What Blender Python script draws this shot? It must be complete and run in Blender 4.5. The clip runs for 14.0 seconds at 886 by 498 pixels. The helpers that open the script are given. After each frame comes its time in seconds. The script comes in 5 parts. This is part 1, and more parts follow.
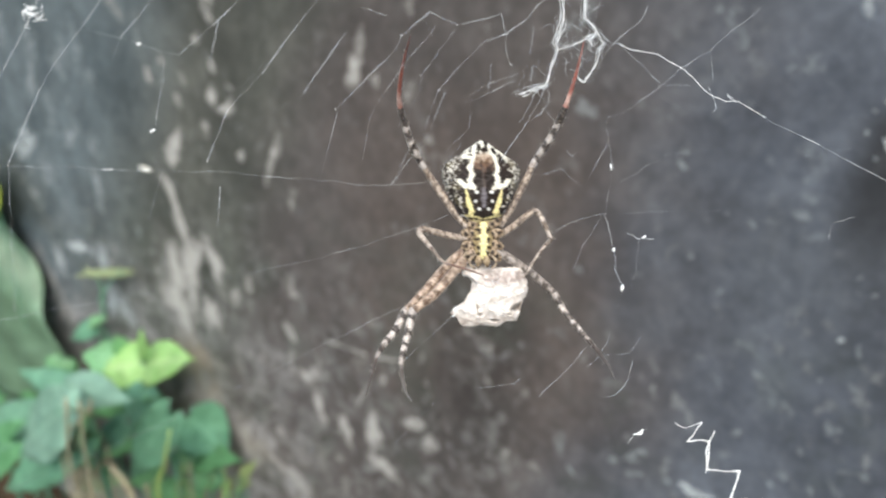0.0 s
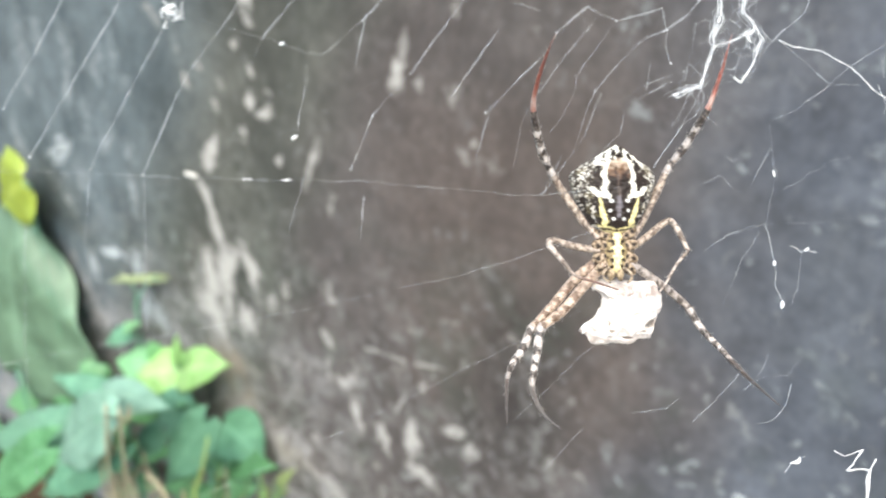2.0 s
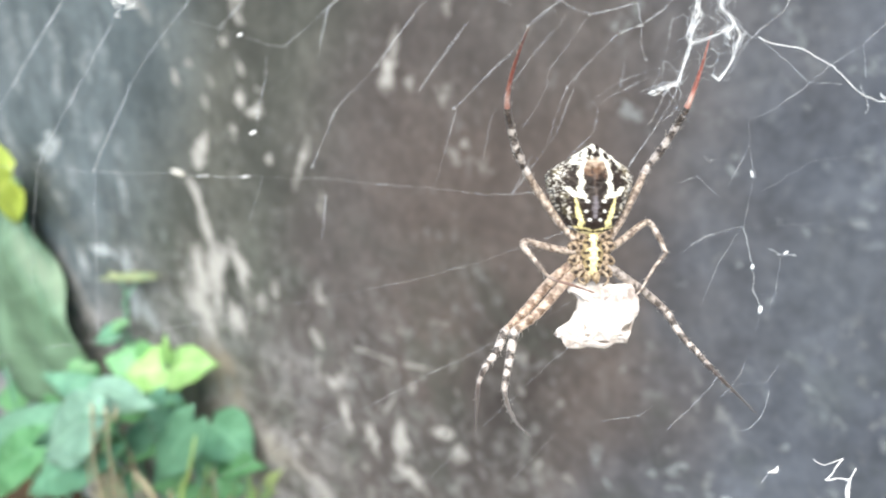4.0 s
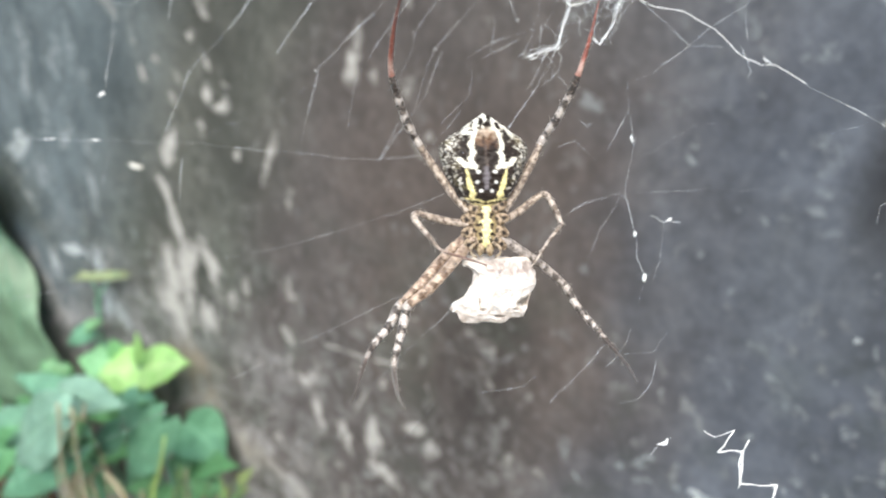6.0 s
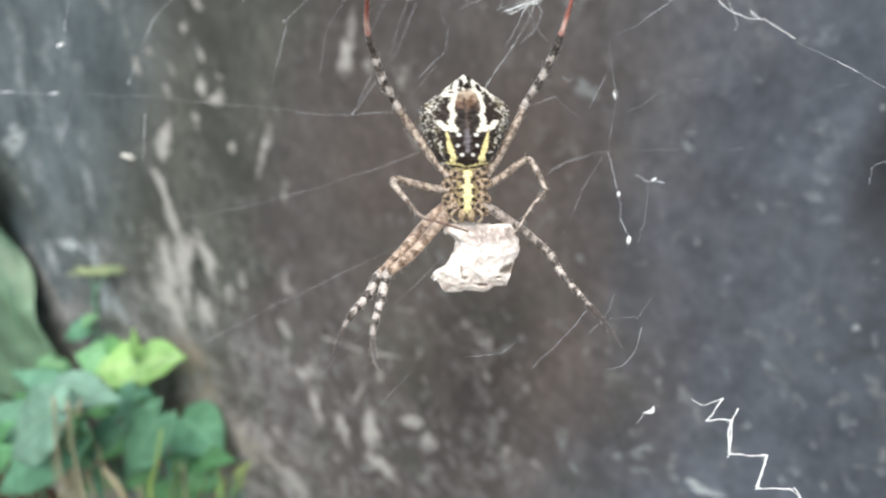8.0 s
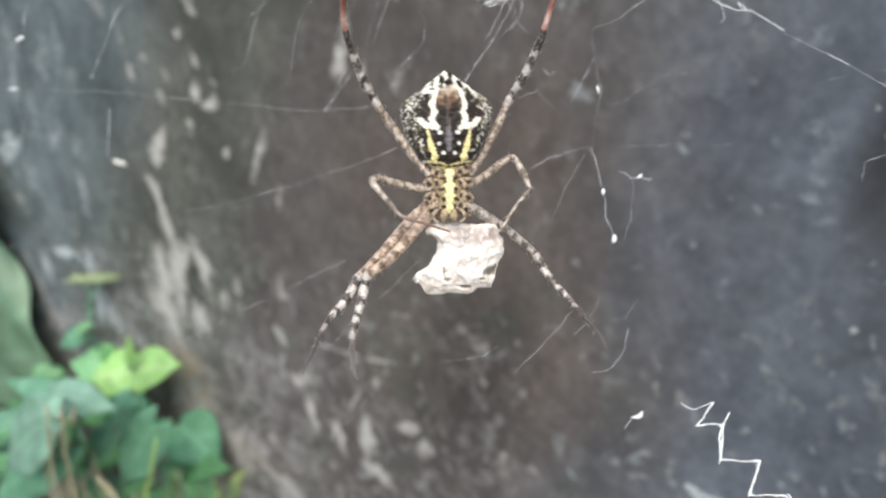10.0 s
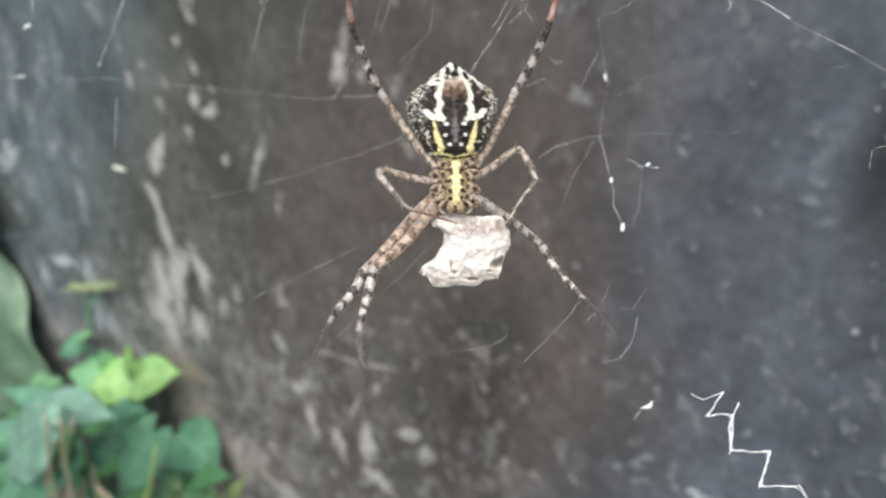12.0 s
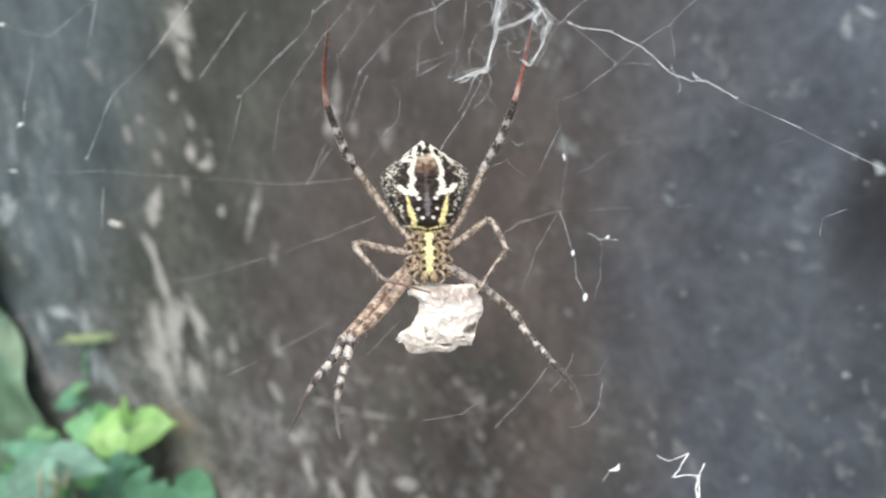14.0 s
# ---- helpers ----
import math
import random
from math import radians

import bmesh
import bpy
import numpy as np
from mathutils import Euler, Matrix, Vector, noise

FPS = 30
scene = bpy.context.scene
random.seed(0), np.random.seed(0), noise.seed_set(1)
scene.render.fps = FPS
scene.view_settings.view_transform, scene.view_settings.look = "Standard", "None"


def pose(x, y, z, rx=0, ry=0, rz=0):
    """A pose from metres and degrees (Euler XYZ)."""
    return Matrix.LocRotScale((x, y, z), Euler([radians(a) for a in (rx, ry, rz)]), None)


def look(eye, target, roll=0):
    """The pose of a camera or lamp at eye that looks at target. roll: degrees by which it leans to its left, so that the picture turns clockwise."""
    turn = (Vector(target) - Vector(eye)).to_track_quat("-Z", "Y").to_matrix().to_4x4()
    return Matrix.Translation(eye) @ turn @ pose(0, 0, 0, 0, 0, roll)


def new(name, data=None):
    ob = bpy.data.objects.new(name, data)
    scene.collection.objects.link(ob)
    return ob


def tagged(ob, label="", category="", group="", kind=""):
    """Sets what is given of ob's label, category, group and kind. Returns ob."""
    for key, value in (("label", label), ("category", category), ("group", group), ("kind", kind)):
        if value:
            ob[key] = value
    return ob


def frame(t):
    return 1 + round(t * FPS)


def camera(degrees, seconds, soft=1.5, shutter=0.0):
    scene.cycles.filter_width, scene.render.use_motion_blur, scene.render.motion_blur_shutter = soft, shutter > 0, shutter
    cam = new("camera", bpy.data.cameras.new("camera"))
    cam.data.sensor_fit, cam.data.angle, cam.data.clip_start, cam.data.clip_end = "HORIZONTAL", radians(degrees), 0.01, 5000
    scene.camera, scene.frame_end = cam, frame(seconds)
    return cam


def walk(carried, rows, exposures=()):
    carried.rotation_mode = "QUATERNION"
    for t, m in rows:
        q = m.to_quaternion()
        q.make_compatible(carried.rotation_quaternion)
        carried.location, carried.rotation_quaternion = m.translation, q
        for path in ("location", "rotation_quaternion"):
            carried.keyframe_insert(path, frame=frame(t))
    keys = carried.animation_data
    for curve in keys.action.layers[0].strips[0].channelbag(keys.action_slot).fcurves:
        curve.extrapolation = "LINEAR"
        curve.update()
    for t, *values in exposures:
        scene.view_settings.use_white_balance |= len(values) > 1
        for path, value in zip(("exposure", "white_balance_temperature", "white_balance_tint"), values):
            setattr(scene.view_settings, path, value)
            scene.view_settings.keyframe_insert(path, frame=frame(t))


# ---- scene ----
cam = camera(62.1, 14.0, soft=2.1, shutter=0.5)
EYE, TILT, LEAN, TURN = 0.72, -24.204, 0.0, 35.170
VIEW = pose(0, 0, EYE, TILT, LEAN, TURN)
PATH = [
    (0, 0.00000, 0.00000, 0.00000, 0.000, 0.000, 0.000),
    (0.5, -0.00346, 0.00133, 0.00158, 0.584, 0.301, 0.119),
    (1, -0.00855, 0.00566, 0.00254, 0.715, 0.207, 0.363),
    (1.5, -0.01317, 0.00722, 0.00156, 1.382, 0.239, 0.249),
    (2, -0.01656, 0.00710, 0.00136, 1.372, 0.289, 0.114),
    (2.5, -0.01769, 0.00757, 0.00208, 1.620, 0.335, -0.142),
    (5, -0.00601, 0.01158, -0.00007, 0.525, 0.354, -0.276),
    (5.5, -0.00182, 0.01149, -0.00121, 0.388, 0.415, -0.098),
    (6, 0.00051, 0.01258, -0.00234, 0.124, 0.304, 0.181),
    (6.5, 0.00159, 0.01478, -0.00389, 0.107, 0.173, 0.216),
    (7, 0.00286, 0.01590, -0.00516, 0.038, 0.081, 0.452),
    (7.5, 0.00299, 0.01539, -0.00678, 0.033, 0.010, 0.568),
    (8, 0.00321, 0.01547, -0.00659, 0.155, 0.106, 0.479),
    (10.5, 0.00578, 0.01866, -0.00768, 0.004, 0.659, 0.911),
    (11, 0.00565, 0.01842, -0.00828, -0.049, 0.754, 1.018),
    (11.5, 0.00513, 0.01793, -0.00939, 0.043, 0.946, 1.244),
    (12, 0.00429, 0.01872, -0.00944, -0.068, 1.233, 1.149),
    (12.5, 0.00480, 0.01791, -0.00795, -0.002, 2.344, 1.468),
    (13, 0.00620, 0.01627, -0.00712, -0.058, 3.380, 1.739),
    (13.5, 0.00748, 0.01492, -0.00637, 0.016, 4.118, 1.763),
    (14, 0.00778, 0.01408, -0.00607, -0.102, 4.511, 2.069),
]
walk(cam, [(t, VIEW @ pose(x, y, z, 90 + pitch, roll, yaw)) for t, x, y, z, yaw, pitch, roll in PATH],
     exposures=[(0.0, 1.32, 6900, 5), (0.6, 1.48, 6900, 5), (1.2, 1.74, 6900, 5), (1.6, 1.88, 6900, 5), (5.4, 1.92, 6900, 5), (6.0, 1.66, 6900, 5), (6.8, 1.4, 6900, 5), (8.0, 1.36, 6900, 5), (10.5, 1.29, 6900, 5), (12.0, 1.19, 6900, 5), (14.0, 1.24, 6900, 5)])
cam.data.dof.use_dof = True
cam.data.dof.focus_distance = 0.107
cam.data.dof.aperture_fstop = 19.0

# ---- daylight: open shade under a bright sky ----
world = bpy.data.worlds.new("sky")
scene.world = world
world.use_nodes = True
nt = world.node_tree
sky = nt.nodes.new("ShaderNodeTexSky")
sky.sky_type = "NISHITA"
sky.sun_disc = False
sky.sun_elevation = radians(52)
sky.sun_rotation = radians(150)
nt.links.new(sky.outputs[0], nt.nodes["Background"].inputs[0])
nt.nodes["Background"].inputs[1].default_value = 0.11
sun = new("sun", bpy.data.lights.new("sun", "SUN"))
sun.data.energy = 1.5
sun.data.angle = radians(45)
sun.data.color = (1.0, 0.95, 0.88)
sun.matrix_world = look((0.55, -0.9, 2.2), (0, 0, 0.6))


# ---- materials ----
def material(name, rough=0.7, spec=0.3):
    m = bpy.data.materials.new(name)
    m.use_nodes = True
    b = m.node_tree.nodes["Principled BSDF"]
    b.inputs["Roughness"].default_value = rough
    b.inputs["Specular IOR Level"].default_value = spec
    return m, m.node_tree, b


def node(t, kind, **values):
    n = t.nodes.new(kind)
    for key, value in values.items():
        n.inputs[key].default_value = value
    return n


def noise_at(t, scale, detail=4.0, rough=0.55, stretch=(1, 1, 1), shift=(0, 0, 0)):
    c = t.nodes.new("ShaderNodeTexCoord")
    mp = t.nodes.new("ShaderNodeMapping")
    mp.inputs["Scale"].default_value = stretch
    mp.inputs["Location"].default_value = shift
    n = node(t, "ShaderNodeTexNoise", Scale=scale, Detail=detail, Roughness=rough)
    t.links.new(c.outputs["Object"], mp.inputs[0])
    t.links.new(mp.outputs[0], n.inputs["Vector"])
    return n.outputs["Fac"]


def ramp(t, fac, *stops):
    r = t.nodes.new("ShaderNodeValToRGB")
    e = r.color_ramp.elements
    e[0].position, e[0].color = stops[0][0], (*stops[0][1], 1)
    e[1].position, e[1].color = stops[-1][0], (*stops[-1][1], 1)
    for p, c in stops[1:-1]:
        k = e.new(p)
        k.color = (*c, 1)
    t.links.new(fac, r.inputs[0])
    return r.outputs[0]


def mix(t, fac, a, b, how="MIX"):
    m = t.nodes.new("ShaderNodeMix")
    m.data_type, m.blend_type = "RGBA", how
    for socket, value in ((m.inputs[0], fac), (m.inputs[6], a), (m.inputs[7], b)):
        if isinstance(value, bpy.types.NodeSocket):
            t.links.new(value, socket)
        else:
            socket.default_value = value if isinstance(value, float) else (*value, 1)
    return m.outputs[2]


def bump(t, b, height, strength, distance):
    n = node(t, "ShaderNodeBump", Strength=strength, Distance=distance)
    t.links.new(height, n.inputs["Height"])
    t.links.new(n.outputs[0], b.inputs["Normal"])


def span(t, value, a, b, lo=0.0, hi=1.0):
    """A soft step of a value, from lo at a to hi at b."""
    n = t.nodes.new("ShaderNodeMapRange")
    n.interpolation_type = "SMOOTHSTEP"
    for k, v in zip((1, 2, 3, 4), (a, b, lo, hi)):
        n.inputs[k].default_value = v
    t.links.new(value, n.inputs[0])
    return n.outputs[0]


def maths(t, how, a, b):
    n = t.nodes.new("ShaderNodeMath")
    n.operation = how
    for socket, value in zip(n.inputs, (a, b)):
        if isinstance(value, float):
            socket.default_value = value
        else:
            t.links.new(value, socket)
    return n.outputs[0]


def place_noise(t, scale, detail=4.0, rough=0.55, stretch=(1, 1, 1), shift=(0, 0, 0)):
    """Noise by the place in the world, so that crusts and wall share one pattern."""
    g = t.nodes.new("ShaderNodeNewGeometry")
    mp = t.nodes.new("ShaderNodeMapping")
    mp.inputs["Scale"].default_value = stretch
    mp.inputs["Location"].default_value = shift
    n = node(t, "ShaderNodeTexNoise", Scale=scale, Detail=detail, Roughness=rough)
    t.links.new(g.outputs["Position"], mp.inputs[0])
    t.links.new(mp.outputs[0], n.inputs["Vector"])
    return n.outputs["Fac"]


def wall_colour(t):
    g = t.nodes.new("ShaderNodeNewGeometry")
    sep = t.nodes.new("ShaderNodeSeparateXYZ")
    t.links.new(g.outputs["Position"], sep.inputs[0])
    x, z = sep.outputs[0], sep.outputs[2]
    wob = maths(t, "MULTIPLY", maths(t, "SUBTRACT", place_noise(t, 7.0, 3.0), 0.5), 0.16)
    near = maths(t, "ADD", x, maths(t, "MULTIPLY", wob, 0.2))
    high = maths(t, "ADD", z, maths(t, "MULTIPLY", wob, 0.3))
    x = maths(t, "ADD", x, wob)
    z = maths(t, "ADD", z, wob)
    # film of dirt, algae and bare plaster: four tones from one end of the wall to the other
    blotch = span(t, place_noise(t, 15.0, 5.0, 0.6, (1.0, 1, 0.75)), 0.28, 0.74)
    grey = mix(t, blotch, (0.0706, 0.0771, 0.0934), (0.129, 0.1398, 0.1647))
    dim = mix(t, blotch, (0.0723, 0.0624, 0.0586), (0.1102, 0.0949, 0.0891))
    column = mix(t, blotch, (0.0587, 0.0593, 0.0512), (0.115, 0.1139, 0.0976))
    slate = mix(t, blotch, (0.0730, 0.0895, 0.0965), (0.1410, 0.1665, 0.1770))
    drop = maths(t, "SUBTRACT", 0.70, z)
    edge = maths(t, "ADD", x, maths(t, "MULTIPLY", drop, 0.45))
    rim = maths(t, "ADD", x, maths(t, "MULTIPLY", drop, 0.6))
    base = mix(t, span(t, x, -0.06, -0.20), grey, dim)
    base = mix(t, span(t, edge, -0.28, -0.38), base, column)
    base = mix(t, span(t, rim, -0.41, -0.56), base, slate)
    # warm glow behind the spider, put into the wall's colour
    warm_glow = maths(t, "MULTIPLY", maths(t, "MULTIPLY", span(t, x, -0.36, -0.27), span(t, x, -0.10, -0.18)), maths(t, "MULTIPLY", span(t, z, 0.36, 0.46), span(t, z, 0.68, 0.58)))
    base = mix(t, maths(t, "MULTIPLY", warm_glow, 0.5), base, (0.106, 0.079, 0.067))
    # a darker patch below the web
    dark_band = maths(t, "MULTIPLY", maths(t, "MULTIPLY", span(t, x, -0.28, -0.245), span(t, x, -0.18, -0.22)), maths(t, "MULTIPLY", span(t, z, 0.36, 0.40), span(t, z, 0.52, 0.46)))
    base = mix(t, maths(t, "MULTIPLY", dark_band, 0.6), base, (0.034, 0.030, 0.028))
    # a hollow's shade by the thread's anchor, painted on the flat wall
    hollow_shade = maths(t, "MULTIPLY", span(t, near, -0.044, -0.026), maths(t, "MULTIPLY", span(t, high, 0.54, 0.60), span(t, high, 0.65, 0.63)))
    base = mix(t, maths(t, "MULTIPLY", hollow_shade, 0.8), base, (0.022, 0.021, 0.021))
    # shade over the wall's right part, painted darker with blotchy noise
    shade_patch = maths(t, "MULTIPLY", maths(t, "MULTIPLY", span(t, x, -0.16, -0.06), span(t, place_noise(t, 9.0, 4.0, 0.6, (1, 1, 1), (0.2, 0, 0.7)), 0.30, 0.55)), maths(t, "MULTIPLY", span(t, z, 0.48, 0.53), span(t, z, 0.61, 0.56)))
    base = mix(t, maths(t, "MULTIPLY", shade_patch, 0.36), base, (0.046, 0.049, 0.054))
    # worn plaster towards the ground, in small ragged patches
    low = maths(t, "MULTIPLY", span(t, z, 0.56, 0.38), span(t, x, -0.10, -0.28))
    worn = maths(t, "MULTIPLY", span(t, place_noise(t, 26.0, 5.0, 0.65, (1.0, 1, 0.8), (0.3, 0, 0.1)), 0.42, 0.64), span(t, place_noise(t, 95.0, 4.0, 0.6, (1.0, 1, 0.8)), 0.42, 0.62))
    base = mix(t, maths(t, "MULTIPLY", worn, maths(t, "ADD", maths(t, "MULTIPLY", low, 0.62), 0.05)), base, (0.26, 0.252, 0.24))
    streak = span(t, place_noise(t, 46.0, 5.0, 0.6, (1.0, 1, 0.16)), 0.56, 0.80)
    base = mix(t, maths(t, "MULTIPLY", streak, 0.16), base, (0.20, 0.20, 0.20))
    # tan patch and pale wall foot, lightened further to offset the plants' shade
    rust = maths(t, "MULTIPLY", maths(t, "MULTIPLY", span(t, x, -0.59, -0.555), span(t, x, -0.49, -0.53)), span(t, z, 0.37, 0.32))
    base = mix(t, maths(t, "MULTIPLY", rust, 0.75), base, (0.42, 0.345, 0.285))
    foot = maths(t, "MULTIPLY", span(t, z, 0.42, 0.29), span(t, x, -0.33, -0.43))
    base = mix(t, maths(t, "MULTIPLY", maths(t, "MULTIPLY", foot, span(t, place_noise(t, 48.0, 5.0, 0.65), 0.42, 0.60, 0.12, 1.0)), 0.85), base, (0.34, 0.325, 0.32))
    # pale mineral specks, few above and many low down, and green algae low down
    speck = maths(t, "MULTIPLY", span(t, place_noise(t, 120.0, 3.0, 0.55, (1.0, 1, 0.8), (0.1, 0, 0.3)), 0.54, 0.70), span(t, place_noise(t, 17.0, 3.0, 0.6, (1, 1, 1), (0.5, 0, 0.2)), 0.44, 0.64))
    base = mix(t, maths(t, "MULTIPLY", speck, maths(t, "ADD", 0.20, maths(t, "MULTIPLY", span(t, z, 0.58, 0.42), 0.42))), base, (0.30, 0.30, 0.295))
    algae = maths(t, "MULTIPLY", span(t, place_noise(t, 19.0, 4.0, 0.6, (1, 1, 1), (0.9, 0, 0.6)), 0.48, 0.66), span(t, z, 0.56, 0.44))
    base = mix(t, maths(t, "MULTIPLY", algae, 0.35), base, (0.060, 0.072, 0.056))
    fine = maths(t, "MULTIPLY", span(t, place_noise(t, 150.0, 4.0, 0.6), 0.3, 0.7, 0.88, 1.12), span(t, place_noise(t, 55.0, 5.0, 0.65, (1.0, 1, 0.7), (0.4, 0, 0.8)), 0.3, 0.7, 0.86, 1.16))
    n = t.nodes.new("ShaderNodeVectorMath")
    n.operation = "SCALE"
    t.links.new(base, n.inputs[0])
    t.links.new(fine, n.inputs[3])
    return n.outputs[0]


def wall_material():
    m, t, b = material("weathered_concrete", 0.85, 0.25)
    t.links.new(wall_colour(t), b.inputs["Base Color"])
    bump(t, b, place_noise(t, 60.0, 5.0, 0.55), 0.3, 0.002)
    return m


def crust_material(name, pale):
    m, t, b = material(name, 0.92, 0.12)
    a = t.nodes.new("ShaderNodeVertexColor")
    a.layer_name = "cover"
    k = maths(t, "ADD", a.outputs[0], maths(t, "MULTIPLY", maths(t, "SUBTRACT", place_noise(t, 140.0, 5.0, 0.65), 0.5), 1.5))
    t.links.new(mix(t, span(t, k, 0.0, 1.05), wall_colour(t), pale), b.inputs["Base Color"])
    bump(t, b, place_noise(t, 60.0, 5.0, 0.55), 0.3, 0.002)
    return m


def plain(name, a, c, scale, rough=0.7, spec=0.3, height=0.0, detail=4.0):
    m, t, b = material(name, rough, spec)
    f = noise_at(t, scale, detail)
    t.links.new(ramp(t, f, (0.3, a), (0.7, c)), b.inputs["Base Color"])
    if height:
        bump(t, b, noise_at(t, scale * 2.5, detail), 0.6, height)
    return m


def painted(name, rough, spec, scale, height, sheen=0.0):
    """A surface whose markings are a colour attribute of its mesh, with fine grain on them."""
    m, t, b = material(name, rough, spec)
    a = t.nodes.new("ShaderNodeVertexColor")
    a.layer_name = "marking"
    grain = ramp(t, noise_at(t, scale, 5.0, 0.6), (0.3, (0.62, 0.6, 0.58)), (0.72, (1.1, 1.1, 1.1)))
    t.links.new(mix(t, 1.0, a.outputs[0], grain, "MULTIPLY"), b.inputs["Base Color"])
    bump(t, b, noise_at(t, scale * 1.6, 4.0), 0.5, height)
    b.inputs["Sheen Weight"].default_value = sheen
    return m


def leaf_material(name, a, c, vein):
    m, t, b = material(name, 0.42, 0.5)
    info = t.nodes.new("ShaderNodeObjectInfo")
    col = ramp(t, noise_at(t, 45.0, 4.0), (0.3, a), (0.7, c))
    col = mix(t, ramp(t, info.outputs["Random"], (0.0, (0, 0, 0)), (1.0, (0.45, 0.45, 0.45))), col, vein)
    ribs = t.nodes.new("ShaderNodeVertexColor")
    ribs.layer_name = "vein"
    col = mix(t, maths(t, "MULTIPLY", ribs.outputs[0], 0.45), col, tuple(min(0.8, 1.5 * q + 0.05) for q in c))
    patch = span(t, noise_at(t, 22.0, 4.0, 0.6), 0.3, 0.7, 0.84, 1.14)
    dull = t.nodes.new("ShaderNodeVectorMath")
    dull.operation = "SCALE"
    t.links.new(col, dull.inputs[0])
    t.links.new(patch, dull.inputs[3])
    t.links.new(dull.outputs[0], b.inputs["Base Color"])
    bump(t, b, noise_at(t, 160.0, 3.0), 0.35, 0.001)
    through_light = t.nodes.new("ShaderNodeBsdfTranslucent")
    t.links.new(dull.outputs[0], through_light.inputs["Color"])
    both = t.nodes.new("ShaderNodeMixShader")
    both.inputs[0].default_value = 0.3
    t.links.new(b.outputs[0], both.inputs[1])
    t.links.new(through_light.outputs[0], both.inputs[2])
    t.links.new(both.outputs[0], t.nodes["Material Output"].inputs["Surface"])
    return m


CONCRETE = wall_material()
LICHEN = crust_material("pale_lichen_crust", (0.44, 0.415, 0.385))
MINERAL = crust_material("grey_mineral_bloom", (0.42, 0.445, 0.45))
SOIL = plain("leaf_litter_soil", (0.03, 0.022, 0.014), (0.10, 0.07, 0.045), 30.0, 0.95, 0.1, 0.01)


def silk_material(name, thin, dense):
    """Strands too fine to cover all behind them, uneven along their length."""
    m, t, b = material(name, 0.45, 0.5)
    b.inputs["Base Color"].default_value = (0.86, 0.88, 0.91, 1)
    t.links.new(span(t, place_noise(t, 210.0, 3.0, 0.6), 0.3, 0.72, thin, dense), b.inputs["Alpha"])
    return m


SILK = silk_material("spider_silk", 0.08, 0.60)
FAINT_SILK = silk_material("faint_spider_silk", 0.04, 0.42)
DENSE_SILK = plain("dense_white_silk", (0.8, 0.8, 0.8), (0.93, 0.93, 0.93), 400.0, 0.6, 0.4)
PREY_SILK = painted("wrapped_prey_silk", 0.5, 0.5, 700.0, 0.0002)
CUTICLE = painted("spider_cuticle", 0.5, 0.22, 2600.0, 0.00008, 0.15)
LEG_CUTICLE = painted("leg_cuticle", 0.45, 0.4, 3000.0, 0.00006, 0.2)
LEAF_GREEN = leaf_material("mid_green_leaf", (0.108, 0.288, 0.174), (0.184, 0.410, 0.255), (0.258, 0.454, 0.325))
LEAF_PALE = leaf_material("bluish_green_leaf", (0.20, 0.37, 0.275), (0.28, 0.47, 0.36), (0.29, 0.45, 0.36))
LEAF_GREY = leaf_material("dull_grey_green_leaf", (0.125, 0.235, 0.145), (0.175, 0.295, 0.19), (0.19, 0.28, 0.18))
LEAF_LIME = leaf_material("yellow_green_leaf", (0.324, 0.615, 0.187), (0.486, 0.742, 0.297), (0.389, 0.678, 0.275))
LEAF_YELLOW = leaf_material("yellow_leaf", (0.34, 0.44, 0.06), (0.46, 0.54, 0.09), (0.36, 0.46, 0.08))
LEAF_OLIVE = leaf_material("pale_olive_leaf", (0.24, 0.29, 0.14), (0.33, 0.38, 0.20), (0.32, 0.37, 0.20))
LEAF_YOUNG = leaf_material("pale_young_leaf", (0.168, 0.420, 0.182), (0.280, 0.560, 0.280), (0.308, 0.560, 0.280))
LEAF_FRESH = leaf_material("fresh_green_leaf", (0.094, 0.291, 0.117), (0.189, 0.437, 0.214), (0.226, 0.437, 0.195))
LEAF_TEAL = leaf_material("shaded_teal_leaf", (0.109, 0.289, 0.202), (0.181, 0.394, 0.281), (0.193, 0.394, 0.269))
LEAF_DARK = leaf_material("dark_green_leaf", (0.071, 0.221, 0.098), (0.146, 0.376, 0.162), (0.226, 0.440, 0.195))
BLADE = leaf_material("lime_grass", (0.42, 0.58, 0.16), (0.52, 0.66, 0.24), (0.48, 0.60, 0.22))
GRASS = leaf_material("olive_leaf", (0.221, 0.299, 0.104), (0.325, 0.403, 0.156), (0.351, 0.403, 0.182))
STALK_PALE = plain("bleached_flake", (0.55, 0.52, 0.46), (0.8, 0.78, 0.72), 300.0, 0.8, 0.2)
STALK = plain("dry_stalk", (0.24, 0.21, 0.13), (0.48, 0.43, 0.31), 60.0, 0.85, 0.2, 0.001)


# ---- mesh helpers ----
def link_mesh(name, bm, mat, parent=None, label="", smooth=True):
    me = bpy.data.meshes.new(name)
    bm.normal_update()
    bm.to_mesh(me)
    bm.free()
    me.materials.append(mat)
    if smooth:
        me.polygons.foreach_set("use_smooth", [True] * len(me.polygons))
    ob = new(name, me)
    if parent:
        ob.parent = parent
    if label:
        tagged(ob, label)
    return ob


part = link_mesh


def empty(name, m, label, category, group="", kind=""):
    ob = new(name)
    ob.matrix_world = m
    ob.empty_display_size = 0.01
    return tagged(ob, label, category, group, kind)


